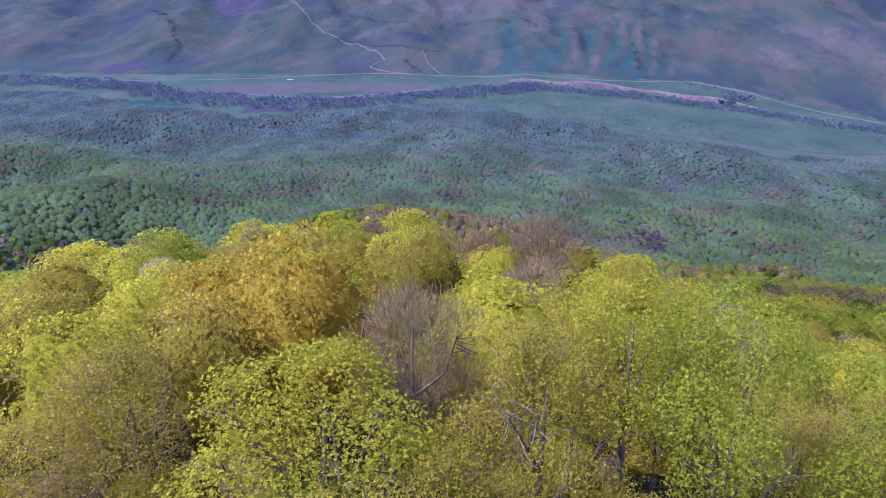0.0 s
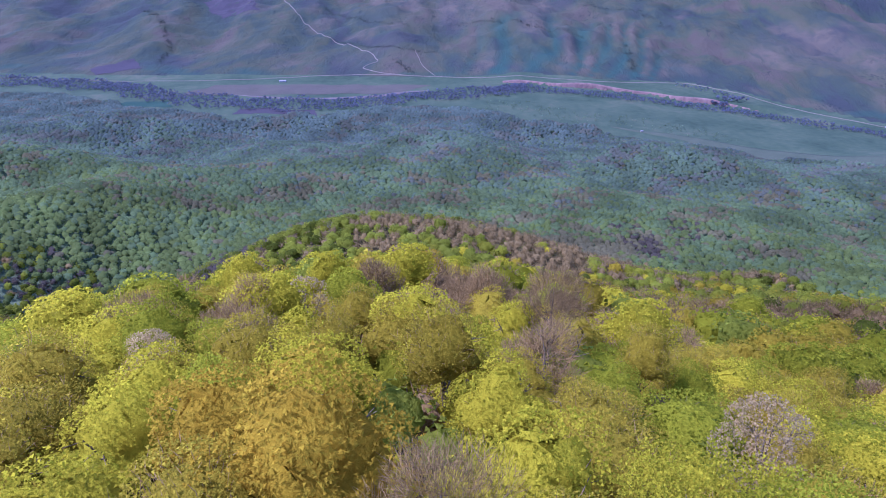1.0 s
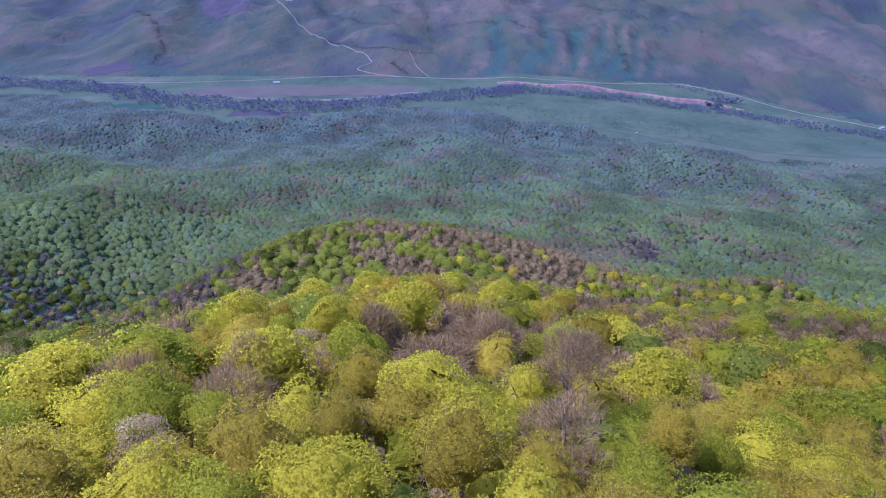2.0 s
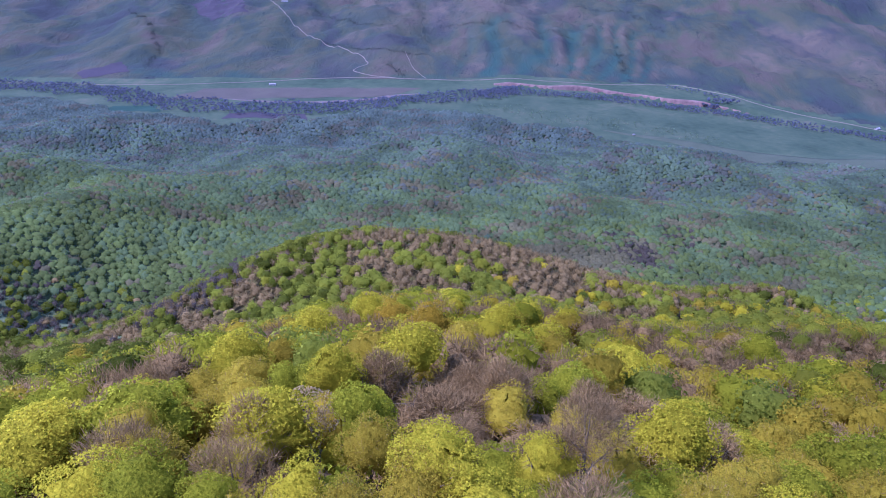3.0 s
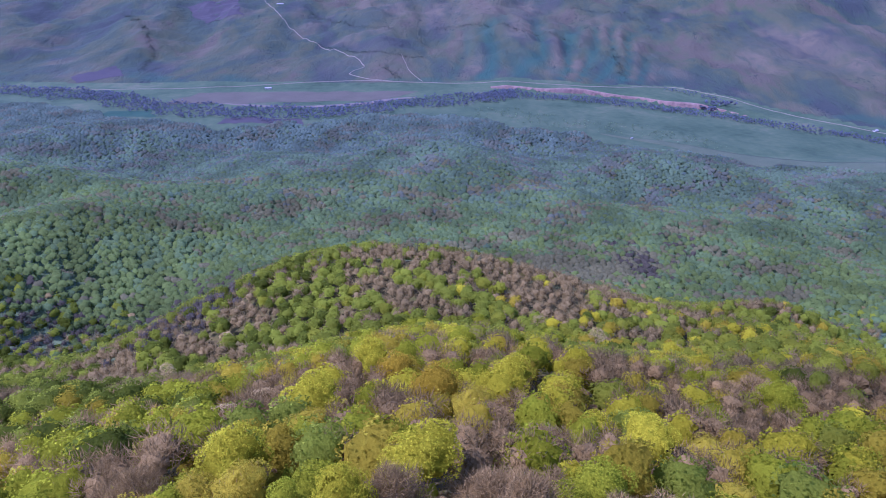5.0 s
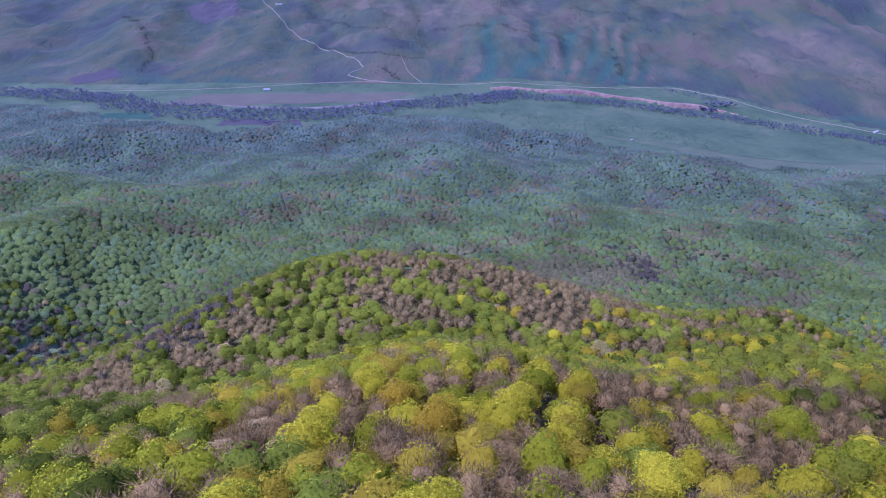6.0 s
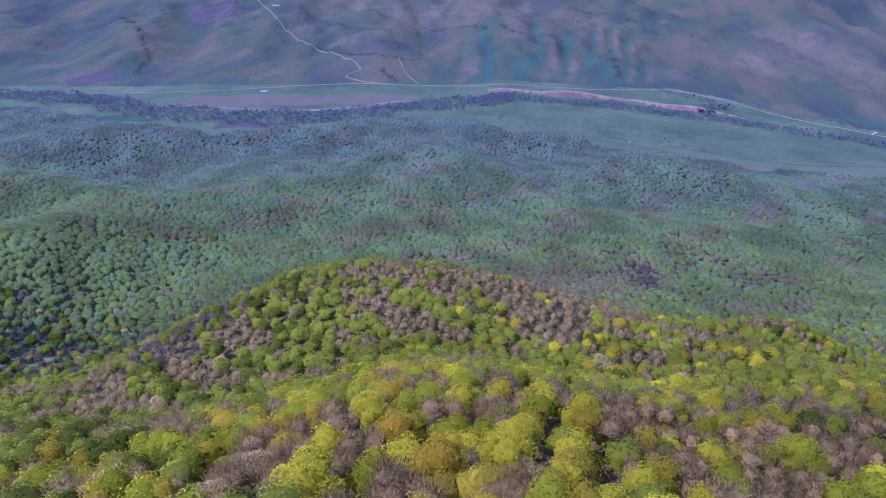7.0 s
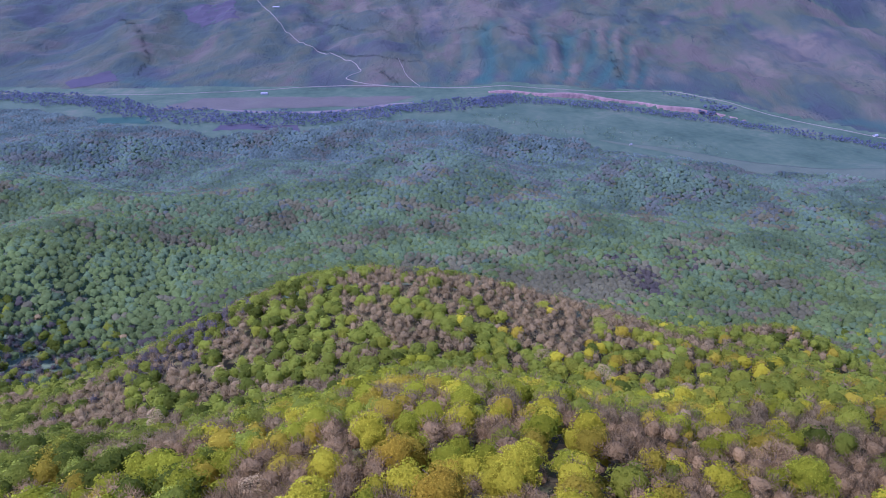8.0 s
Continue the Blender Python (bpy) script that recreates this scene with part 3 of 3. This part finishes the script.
        z = land(x, y - 9) + h * (0.75 + 0.25 * np.sin(x / 41)) * np.clip((720 - x) / 120, 0.25, 1) * np.clip((x - 100) / 50, 0.3, 1)
        rows.append(np.stack([x, y - 2 + back + flute, z], 1))
    n, k = len(x), np.arange(len(x) - 1)
    f = np.concatenate([np.stack([k + o * n, k + 1 + o * n, k + 1 + (o + 1) * n, k + (o + 1) * n], 1) for o in range(5)])
    tagged(new("river_bluff", mesh_of("river_bluff", np.concatenate(rows), f, [CLAY])), "pinkish eroded clay bank along the river", "river bank", kind="structure")


bluff()

# ---------------------------------------------------------------- trees that stand out, down the near spur
plant("lime", 3.0, -26.2, 304.6, 8.8)
plant("amber", 0.4, -18.5, 305.1, 7.6)
plant("amber", -4.0, -13.5, 301.4, 6.2)
plant("twig", 5.6, -21.5, 304.8, 4.6)
plant("lime", 13.2, -23.5, 306.2, 4.8)
plant("green", 16.4, -24.5, 306.0, 6.4)
plant("olive", 10.2, -24.5, 305.0, 6.6)
plant("lime", 9.0, -17.5, 302.8, 6.4)
plant("olive", -4.0, -24.5, 303.4, 6.6)
plant("lime", -8.4, -20.0, 302.4, 7.0)
plant("olive", -11.5, -26.5, 301.2, 7.4)
plant("olive", -0.8, -29.0, 301.6, 5.0)
plant("olive", -7.2, -25.5, 301.4, 6.4)
plant("olive", 7.4, -29.0, 303.6, 5.4)
plant("olive", 13.6, -28.6, 303.4, 5.6)
plant("green", 21.5, -27.5, 303.2, 6.6)
plant("olive", -2.4, -20.5, 303.4, 6.2)
plant("twig", 14.4, 15.8, 293.4, 6.4, 2)
plant("olive", 20.6, 7.6, 293.4, 5.2, 2)
plant("blossom", 22.8, -8.0, 297.0, 4.8)
plant("green", -7.4, -6.5, 297.8, 5.0)
plant("lime", -24.3, 47.7, 279.4, 8.0)
plant("lime", 15.0, 102.9, 252.0, 8.2)
plant("amber", -0.5, 85.8, 263.0, 8.8)
plant("amber", -9.1, 107.0, 252.0, 8.0)
plant("blossom", -37.7, 103.5, 245.2, 5.4)
plant("blossom", -39.1, 83.2, 256.0, 6.6)
plant("blossom", 118.0, 152.1, 217.0, 7.0)
plant("green", 74.5, 158.1, 215.0, 7.6)
plant("blossom", -108.5, 207.6, 182.0, 6.0)
plant("blossom", -111.0, 283.0, 154.0, 9.0)
plant("blossom", 46.0, 270.6, 169.0, 8.0)
plant("green", -4.4, 21.5, 290.2, 5.0)
plant("green", 24.9, 32.0, 279.2, 5.9)
plant("green", 36.1, 43.8, 273.0, 9.0)
plant("blossom", -9.5, 23.5, 288.7, 4.2)
plant("green", -14.6, 34.9, 285.5, 6.0)
plant("lime", -8.9, 33.3, 285.4, 4.6)
plant("twig", -3.9, 35.4, 284.8, 7.5)
plant("twig", 16.3, 64.0, 266.4, 9.6)
plant("lime", 27.6, 82.5, 253.7, 8.3)
plant("lime", 34.1, 72.1, 262.2, 9.6)
plant("twig", 19.0, 36.1, 280.9, 6.2)
plant("olive", 9.7, 30.9, 283.1, 6.6)
plant("olive", 46.3, 76.1, 256.9, 8.7)
plant("twig", 31.3, 31.0, 278.3, 8.0)
plant("lime", -1.3, 43.6, 282.4, 6.2)
plant("olive", -19.4, 67.1, 270.4, 7.8)
plant("twig", -38.2, 31.4, 280.3, 6.3)
plant("twig", 58.0, 53.0, 262.8, 9.6)
plant("olive", -24.2, 20.5, 288.4, 6.3)
plant("olive", -22.1, 27.5, 286.4, 5.9)
plant("twig", 7.5, 73.9, 263.5, 9.4)
plant("twig", 4.1, 22.4, 288.0, 4.9)
plant("twig", 82.0, 133.7, 230.4, 9.6)
plant("green", 39.7, 26.1, 279.5, 9.5)
plant("lime", 36.7, 34.0, 274.8, 6.2)
plant("olive", -2.8, 14.9, 292.8, 5.2)
plant("green", -13.2, 7.8, 294.7, 4.8)
plant("lime", 11.1, 14.5, 292.4, 4.2)
plant("lime", 8.5, -6.8, 300.2, 4.3)
plant("olive", -3.0, 5.2, 295.5, 4.3)
plant("olive", 39.2, 51.8, 268.8, 8.0)
plant("olive", 5.3, -2.4, 299.5, 4.8)
plant("lime", -7.2, 9.7, 293.7, 5.7)
plant("twig", 11.9, 130.9, 240.8, 8.4)
plant("lime", 58.2, 188.5, 201.3, 9.6)
plant("green", 27.4, 117.7, 240.9, 9.6)
plant("lime", -21.5, 79.9, 262.8, 9.6)
plant("twig", 55.4, 136.8, 222.7, 9.6)
plant("green", -8.4, 126.3, 245.9, 8.0)
plant("green", 5.9, 149.5, 234.9, 9.3)
plant("lime", 86.3, 203.9, 198.0, 9.6)
plant("olive", -35.0, 114.8, 241.3, 9.6)
plant("green", 80.3, 116.1, 238.2, 9.6)
plant("olive", 6.0, 78.5, 264.5, 8.8)
plant("twig", 14.7, 89.8, 255.4, 9.0)
plant("lime", -16.1, 120.6, 245.6, 7.6)
plant("blossom", -15.0, 1.5, 297.0, 4.4)
plant("blossom", 68.3, 244.4, 178.5, 8.0)

# ---------------------------------------------------------------- the rest of the wood
rng = np.random.RandomState(11)


def scatter(y0, y1, pitch):
    """Jittered places in the wood between two lines across the slope."""
    out = []
    ys = np.arange(y0, y1, pitch * 0.87)
    for k, y in enumerate(ys):
        half = 0.66 * (y + 46) + 16
        x = np.arange(-half - 0.05 * (y + 46) - 10, half, pitch) + (k % 2) * pitch / 2
        out.append(np.stack([x, np.full(len(x), y)], 1))
    p = np.concatenate(out)
    p = p + rng.uniform(-0.5, 0.5, p.shape) * pitch
    return p[p[:, 1] < wood_edge(p[:, 0])]


def free(p, own):
    T = np.array(TAKEN)
    d = np.linalg.norm(p[:, None] - T[None, :, :2], axis=2) - T[None, :, 2]
    return p[d.min(1) > own * 0.18]


def kinds_for(p):
    """Kind for each place: bare stands on crests and in hollows; lit, shaded and hazed leaf tones by position."""
    x, y = p[:, 0], p[:, 1]
    stand_noise = waves(x, y, 75, 21)
    u = rng.uniform(size=len(p))
    u = np.where(y > 150, np.clip(0.4 * u + 0.3 + 0.42 * waves(x, y, 34, 91), 0, 1), u)
    bare = 0.32 + 0.36 * stand_noise + 0.12 * smooth(40, 70, y) * (1 - smooth(170, 210, y))
    bare += 0.7 * np.exp(-((x - 42) / 80) ** 2 - ((y - 348) / 55) ** 2) + 0.45 * np.exp(-((x - 8) / 22) ** 2 - ((y - 205) / 25) ** 2)
    bare += 0.5 * np.exp(-((x - 15) / 18) ** 2 - ((y - 34) / 30) ** 2) + 0.8 * np.exp(-((x - 190) / 24) ** 2 - ((y - 586) / 42) ** 2) + 0.4 * np.exp(-((x + 150) / 50) ** 2 - ((y - 270) / 60) ** 2)
    bare += 0.6 * np.exp(-((x - 105) / 55) ** 2 - ((y - 455) / 100) ** 2) + 0.4 * np.exp(-((x + 190) / 26) ** 2 - ((y - 470) / 40) ** 2) + 0.45 * np.exp(-((x + 340) / 140) ** 2 - ((y - 690) / 30) ** 2)
    bare += 0.35 * np.exp(-((x - 95) / 55) ** 2 - ((y - 120) / 45) ** 2)
    stands = smooth(0.05, 0.55, waves(x, y * 1.6, 170, 61))
    bare = np.where(y > 430, np.maximum(0.08 + 0.62 * stands, bare - 0.3), bare)
    bare += 0.85 * np.exp(-((x - 95) / 62) ** 2 - ((y - 545) / 48) ** 2)
    bare = bare * (1 - 0.75 * smooth(120, 200, -x) * smooth(400, 450, y) * (1 - smooth(580, 640, y)))
    bare = np.clip(bare * (0.85 + 0.15 * smooth(30, 80, y)), 0.04, 0.85)
    low = smooth(110, 300, y + 0.5 * np.maximum(0, np.abs(x) - 60))
    v = np.mod(rng.uniform(size=len(p)) * 0.75 + 0.3 * waves(x, y, 60, 33), 1)
    # Lime share falls downhill: leaf colour imitates the brighter light on the hilltop.
    top = 0.2 * np.exp(-((x - 8) / 45) ** 2 - ((y - 115) / 48) ** 2) + 0.3 * np.exp(-((x - 42) / 32) ** 2 - ((y - 105) / 60) ** 2) + np.clip(0.42 - 0.005 * (y + 20), 0.0, 0.42) * (0.35 + 0.65 * np.exp(-((x - 12) / 55) ** 2))
    near = np.where(v < top, "lime", np.where(v < top + 0.28, "olive", np.where(v < 0.82, "green", "glade")))
    mid = np.where((v < 0.06) & (y < 210), "lime", np.where(v < 0.11, "olive", np.where(v < 0.52 - 0.3 * smooth(200, 280, y), "fern", np.where(v < 0.88, "glade", "deep"))))
    # Bluer kinds farther down the valley paint in distance haze.
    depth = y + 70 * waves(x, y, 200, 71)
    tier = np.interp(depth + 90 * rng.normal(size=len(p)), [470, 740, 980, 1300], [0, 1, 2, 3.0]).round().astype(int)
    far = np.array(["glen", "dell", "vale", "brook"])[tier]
    k = np.where(rng.uniform(size=len(p)) < low, mid, near)
    k = np.where((y > 205) & (x < 90) & ((k == "olive") | (k == "lime")), np.where(x > 20, "fern", "glade"), k)
    # Brighter leaf kinds paint sunlight onto the right-hand hump.
    sunlit_share = 0.75 * np.exp(-((x - 125) / 80) ** 2 - ((y - 225) / 110) ** 2) * (x > 0)
    k = np.where(rng.uniform(size=len(p)) < sunlit_share, np.where(v < 0.14, "lime", np.where(v < 0.3, "olive", np.where(v < 0.75, "fern", "glade"))), k)
    # Glade bridges the near greens and the hazed far kinds.
    k = np.where((rng.uniform(size=len(p)) < smooth(300, 420, y)) & (k != "deep"), "glade", k)
    # Darker leaf kinds on the left flank stand in for shade lying there.
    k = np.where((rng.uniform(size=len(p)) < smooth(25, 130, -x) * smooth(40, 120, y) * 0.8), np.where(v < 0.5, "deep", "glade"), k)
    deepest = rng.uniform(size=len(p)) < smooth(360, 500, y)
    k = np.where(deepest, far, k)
    dark = 0.8 * np.exp(-((x - 185) / 20) ** 2 - ((y - 570) / 42) ** 2) + 0.8 * np.exp(-((x + 196) / 30) ** 2 - ((y - 470) / 40) ** 2) + 0.5 * np.exp(-((x + 150) / 36) ** 2 - ((y - 330) / 40) ** 2)
    dark += 0.6 * np.exp(-((x + 300) / 50) ** 2 - ((y - 420) / 40) ** 2) + 0.5 * np.exp(-((x - 245) / 18) ** 2 - ((y - 640) / 22) ** 2)
    # Bare stands also change to hazed colours with distance.
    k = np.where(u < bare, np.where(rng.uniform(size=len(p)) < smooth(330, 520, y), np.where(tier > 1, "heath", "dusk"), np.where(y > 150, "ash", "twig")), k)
    return np.where(rng.uniform(size=len(p)) < dark, "sloe", k)


def woods(name, p, pitch, template, label, tall=1.0):
    """Crowns of one band joined by colour: template(r, kind) gives one crown as triangles."""
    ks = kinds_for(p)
    for kind in sorted(set(ks)):
        q = p[ks == kind]
        V, F, N, Tn, off = [], [], [], [], 0
        for t in range(4):
            s = q[t::4]
            if not len(s):
                continue
            v, f, nor = template(np.random.RandomState(t + 50), kind)
            n = len(s)
            a = rng.uniform(0, 6.283, n)
            w = pitch / 7.0 * rng.triangular(0.6, 0.9, 1.4, n)
            h = tall * (0.72 + 0.26 * np.clip(w * 7.0 / pitch, 0.6, 1.3) + rng.uniform(-0.06, 0.06, n))
            c, sn = np.cos(a), np.sin(a)
            x = (v[None, :, 0] * c[:, None] - v[None, :, 1] * sn[:, None]) * w[:, None] + s[:, 0:1]
            y = (v[None, :, 0] * sn[:, None] + v[None, :, 1] * c[:, None]) * w[:, None] + s[:, 1:2]
            z = v[None, :, 2] * h[:, None] + land(s[:, 0], s[:, 1])[:, None]
            V.append(np.stack([x, y, z], 2).reshape(-1, 3))
            N.append(np.stack([nor[None, :, 0] * c[:, None] - nor[None, :, 1] * sn[:, None], nor[None, :, 0] * sn[:, None] + nor[None, :, 1] * c[:, None], np.repeat(nor[None, :, 2], n, 0)], 2).reshape(-1, 3))
            F.append(((np.arange(n) * len(v))[:, None, None] + f[None] + off).reshape(-1, 3))
            broad = 0.46 + 0.3 * waves(s[:, 0], s[:, 1], 210, 44) + 0.2 * waves(s[:, 0], s[:, 1], 62, 45) if kind in FAR else 0.5 + 0.35 * waves(s[:, 0], s[:, 1], 150, 44)
            Tn.append(np.repeat(np.clip(broad + (0.2 if kind in FAR else 0.6) * (rng.uniform(size=n) - 0.5), 0, 1), len(v)))
            off += n * len(v)
        me = mesh_of(name, np.concatenate(V), np.concatenate(F), [FOLIAGE[kind][1]], tint=np.concatenate(Tn), normals=np.concatenate(N))
        tagged(new(name, me), label[kind] if kind in label else label[""], "woodland", kind="stuff")


def crown_of(cards, size, net, spikes, flat=1.0, core=0.8, bare_core=0.6, deep=1.3):
    def template(r, kind):
        bare = kind in ("twig", "ash", "dusk", "heath", "sloe")
        L = lobes(r, 15)
        if bare:
            q = wisps(r, spikes, size * 5.0, size * 0.24, L)
        else:
            p, d = crown_points(r, cards, L, 0.88, 1.04)
            q = chips(r, p, d, size, 0.75)
        v, f = split(q)
        w, g = dome(r, *net, bare_core if bare else core, L, 0.1)
        f = np.concatenate([f, g + len(v)])
        v = np.concatenate([v, w])
        return v * [1, 1, flat] + [0, 0, HIGH * (1 - flat)], f, leaf_normals(v, f, 0.62 if deep < 1.6 else 0.8, deep)
    return template


WOOD_LABEL = {"lime": "wooded slope in fresh yellow-green spring leaf", "olive": "half-leafed olive-green woodland on the slope", "green": "woodland slope in bright green young leaf",
              "deep": "dark green broadleaf woodland, doubling as shade on the left flank", "twig": "bare brownish trees scattered through the wood", "ash": "bare grey-brown trees on the spur", "fern": "fresh green woodland on the spur", "amber": "trees with bronze young leaves in the wood",
              "glen": "green woodland on the middle slopes", "dell": "green woodland on the lower slopes", "heath": "thin grey-brown stands above the valley, tinted with distance haze", "vale": "dense green woodland on the lower slopes, distance haze mixed into its colour", "brook": "woodland at the valley foot, its green blued with distance haze", "dusk": "bare grey-brown stands in the lower woods, slightly hazed in colour", "sloe": "dark purplish bare thickets in the hollows", "": "broadleaf woodland on the slope"}

# single trees: the nearest few hundred
single = free(scatter(-31, 46, 5.6), 8.0)
single = single[np.abs(single[:, 0] - 4) < 0.68 * (single[:, 1] + 46) + 5]
for (x, y), kind in zip(single, kinds_for(single)):
    top = float(canopy(np.array(x), np.array(y))) + rng.uniform(-3.0, 0.0)
    if y < 4 and kind in ("twig", "amber"):
        kind = "olive"
    plant({"deep": "green", "glade": "olive", "fern": "green", "ash": "twig", "sloe": "twig"}.get(str(kind), str(kind)), float(x), float(y), top, rng.uniform(6.2, 8.4))
woods("undergrowth", scatter(-28, 60, 4.6), 5.4, crown_of(120, 0.36, (3, 7), 56, 1.0, 0.78), {"": "young trees and bushes filling the wood below the crowns"}, 0.56)
woods("undergrowth", scatter(60, 170, 6.2), 5.4, crown_of(40, 0.36, (3, 7), 40), {"": "young trees and bushes filling the wood below the crowns"}, 0.52)
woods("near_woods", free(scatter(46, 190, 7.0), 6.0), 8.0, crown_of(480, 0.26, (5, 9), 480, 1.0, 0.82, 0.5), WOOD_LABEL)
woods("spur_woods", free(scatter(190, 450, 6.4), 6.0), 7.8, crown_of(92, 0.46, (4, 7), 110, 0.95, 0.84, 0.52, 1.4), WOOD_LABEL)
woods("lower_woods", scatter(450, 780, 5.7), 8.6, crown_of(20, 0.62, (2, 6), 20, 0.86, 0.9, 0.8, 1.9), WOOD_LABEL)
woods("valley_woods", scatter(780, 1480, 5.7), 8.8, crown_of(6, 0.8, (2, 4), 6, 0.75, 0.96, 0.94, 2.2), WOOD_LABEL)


# ---------------------------------------------------------------- river trees, hedges and scrub
def scrub(name, line, width, count, tall, kind, label, seed):
    r = np.random.RandomState(seed)
    P = np.array(line, float)
    s = np.concatenate([[0], np.cumsum(np.linalg.norm(np.diff(P, axis=0), axis=1))])
    u = r.uniform(0, s[-1], count)
    x, y = np.interp(u, s, P[:, 0]), np.interp(u, s, P[:, 1])
    w = width * (0.78 + 0.3 * np.sin(u / 47) * np.sin(u / 19 + 2))
    x, y = x + r.normal(size=count) * 6, y + r.uniform(-0.5, 0.5, count) * w
    V, F, N, Tn, off = [], [], [], [], 0
    for t in range(4):
        k = np.arange(t, count, 4)
        v, f, nor = crown_of(9, 0.8, (2, 6), 7, 0.7, 0.96, 0.6, 2.2)(np.random.RandomState(80 + t), kind)
        v = (v - [0, 0, 3.4])
        sc = tall / 9.6 * r.uniform(0.5, 1.25, len(k))
        a = r.uniform(0, 6.28, len(k))
        X = (v[None, :, 0] * np.cos(a)[:, None] - v[None, :, 1] * np.sin(a)[:, None]) * sc[:, None] * 0.95 + x[k][:, None]
        Yy = (v[None, :, 0] * np.sin(a)[:, None] + v[None, :, 1] * np.cos(a)[:, None]) * sc[:, None] * 0.95 + y[k][:, None]
        Zz = v[None, :, 2] * sc[:, None] + land(x[k], y[k])[:, None]
        V.append(np.stack([X, Yy, Zz], 2).reshape(-1, 3))
        N.append(np.tile(nor, (len(k), 1)))
        F.append(((np.arange(len(k)) * len(v))[:, None, None] + f[None] + off).reshape(-1, 3))
        Tn.append(np.repeat(r.uniform(size=len(k)), len(v)))
        off += len(k) * len(v)
    me = mesh_of(name, np.concatenate(V), np.concatenate(F), [FOLIAGE[kind][1]], tint=np.concatenate(Tn), normals=np.concatenate(N))
    tagged(new(name, me), label, "woodland", kind="stuff")


scrub("river_trees", [(-1250, 1690), (-990, 1645), (-818, 1600), (-700, 1520), (-600, 1460), (-463, 1428), (-294, 1420), (-177, 1452), (-57, 1530), (97, 1575), (170, 1630)], 150, 4200, 6.6, "river", "belt of trees and bushes along the river, coloured haze-blue", 1)
scrub("river_trees", [(60, 1590), (160, 1635), (278, 1612), (423, 1588), (542, 1534), (655, 1490), (784, 1418), (900, 1355), (1050, 1280)], 92, 2200, 5.6, "river", "scrub along the foot of the clay bank, coloured haze-blue", 2)
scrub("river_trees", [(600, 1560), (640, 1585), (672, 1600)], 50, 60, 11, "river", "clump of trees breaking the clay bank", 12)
scrub("gully_scrub", [(-1140, 2518), (-985, 2300), (-938, 2204), (-867, 2058), (-824, 1856)], 16, 408, 4.3, "thorn", "line of dark shrubs in a hillside gully", 3)
scrub("gully_scrub", [(-400, 2180), (-346, 2130), (-240, 2030), (-175, 1996), (-60, 2005)], 9, 360, 2.9, "thorn", "dark hedge line above the hillside track", 4)
scrub("gully_scrub", [(-485, 2568), (-360, 2420), (-267, 2322), (-153, 2264)], 22, 264, 3.6, "thorn", "dark shrubs strung along a hillside bank", 7)
scrub("gully_scrub", [(-28, 2368), (104, 2382), (207, 2264), (378, 2200)], 26, 360, 3.6, "thorn", "dark shrubs along the brow of the eroded spurs", 8)
scrub("gully_scrub", [(508, 2146), (485, 1958), (477, 1850)], 22, 192, 3.6, "thorn", "shrubs in a narrow gully", 9)
scrub("gully_scrub", [(445, 2634), (633, 2548), (721, 2288)], 18, 216, 3.6, "thorn", "thin line of shrubs on the upper slope", 10)
scrub("gully_scrub", [(-124, 1790), (-150, 1850), (-175, 1916)], 30, 120, 3.6, "thorn", "shrubs beside the track bend", 11)
scrub("meadow_scrub", [(60, 1440), (136, 1410), (243, 1350), (357, 1335), (520, 1260)], 130, 260, 4, "vale", "scattered low bushes on the valley meadow", 5)
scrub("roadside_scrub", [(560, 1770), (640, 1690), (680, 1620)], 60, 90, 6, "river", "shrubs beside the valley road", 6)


# ---------------------------------------------------------------- small buildings far off
def part(name, bm, material, parent, label=""):
    me = bpy.data.meshes.new(name)
    bm.to_mesh(me)
    bm.free()
    me.materials.append(material)
    ob = new(name, me)
    ob.parent = parent
    return tagged(ob, label) if label else ob


def box(sx, sy, sz, z0):
    bm = bmesh.new()
    bmesh.ops.create_cube(bm, size=1, matrix=Matrix.Translation((0, 0, z0 + sz / 2)) @ Matrix.Diagonal((sx, sy, sz, 1)))
    bmesh.ops.bevel(bm, geom=bm.edges[:], offset=0.05, segments=1)
    return bm


def gable(sx, sy, z0, rise):
    bm = bmesh.new()
    v = [bm.verts.new(c) for c in ((-sx / 2, -sy / 2, z0), (sx / 2, -sy / 2, z0), (sx / 2, 0, z0 + rise), (-sx / 2, 0, z0 + rise), (-sx / 2, sy / 2, z0), (sx / 2, sy / 2, z0))]
    for f in ((0, 1, 2, 3), (3, 2, 5, 4), (0, 3, 4), (1, 5, 2), (0, 4, 5, 1)):
        bm.faces.new([v[k] for k in f])
    return bm


def shed(x, y, turn, long, deep, high, label):
    ob = tagged(new("shed"), label, "shed")
    part("wall", box(long, deep, high, -0.6), WALL, ob)
    part("roof", gable(long + 0.8, deep + 0.8, high - 0.6, deep * 0.28), ROOF, ob)
    ob.matrix_basis = pose(x, y, float(land(np.array(float(x)), np.array(float(y)))), 0, 0, turn)


shed(-441, 1690, 6, 16, 7, 3.6, "long pale farm shed on the valley meadow")
shed(-611, 2640, 10, 24, 8, 4, "pale farm building high on the hillside")
shed(936, 1450, 30, 12, 7, 3.6, "small pale building beside the valley road")
shed(357, 1268, 20, 4.5, 3.0, 2.4, "tiny white hut on the meadow")
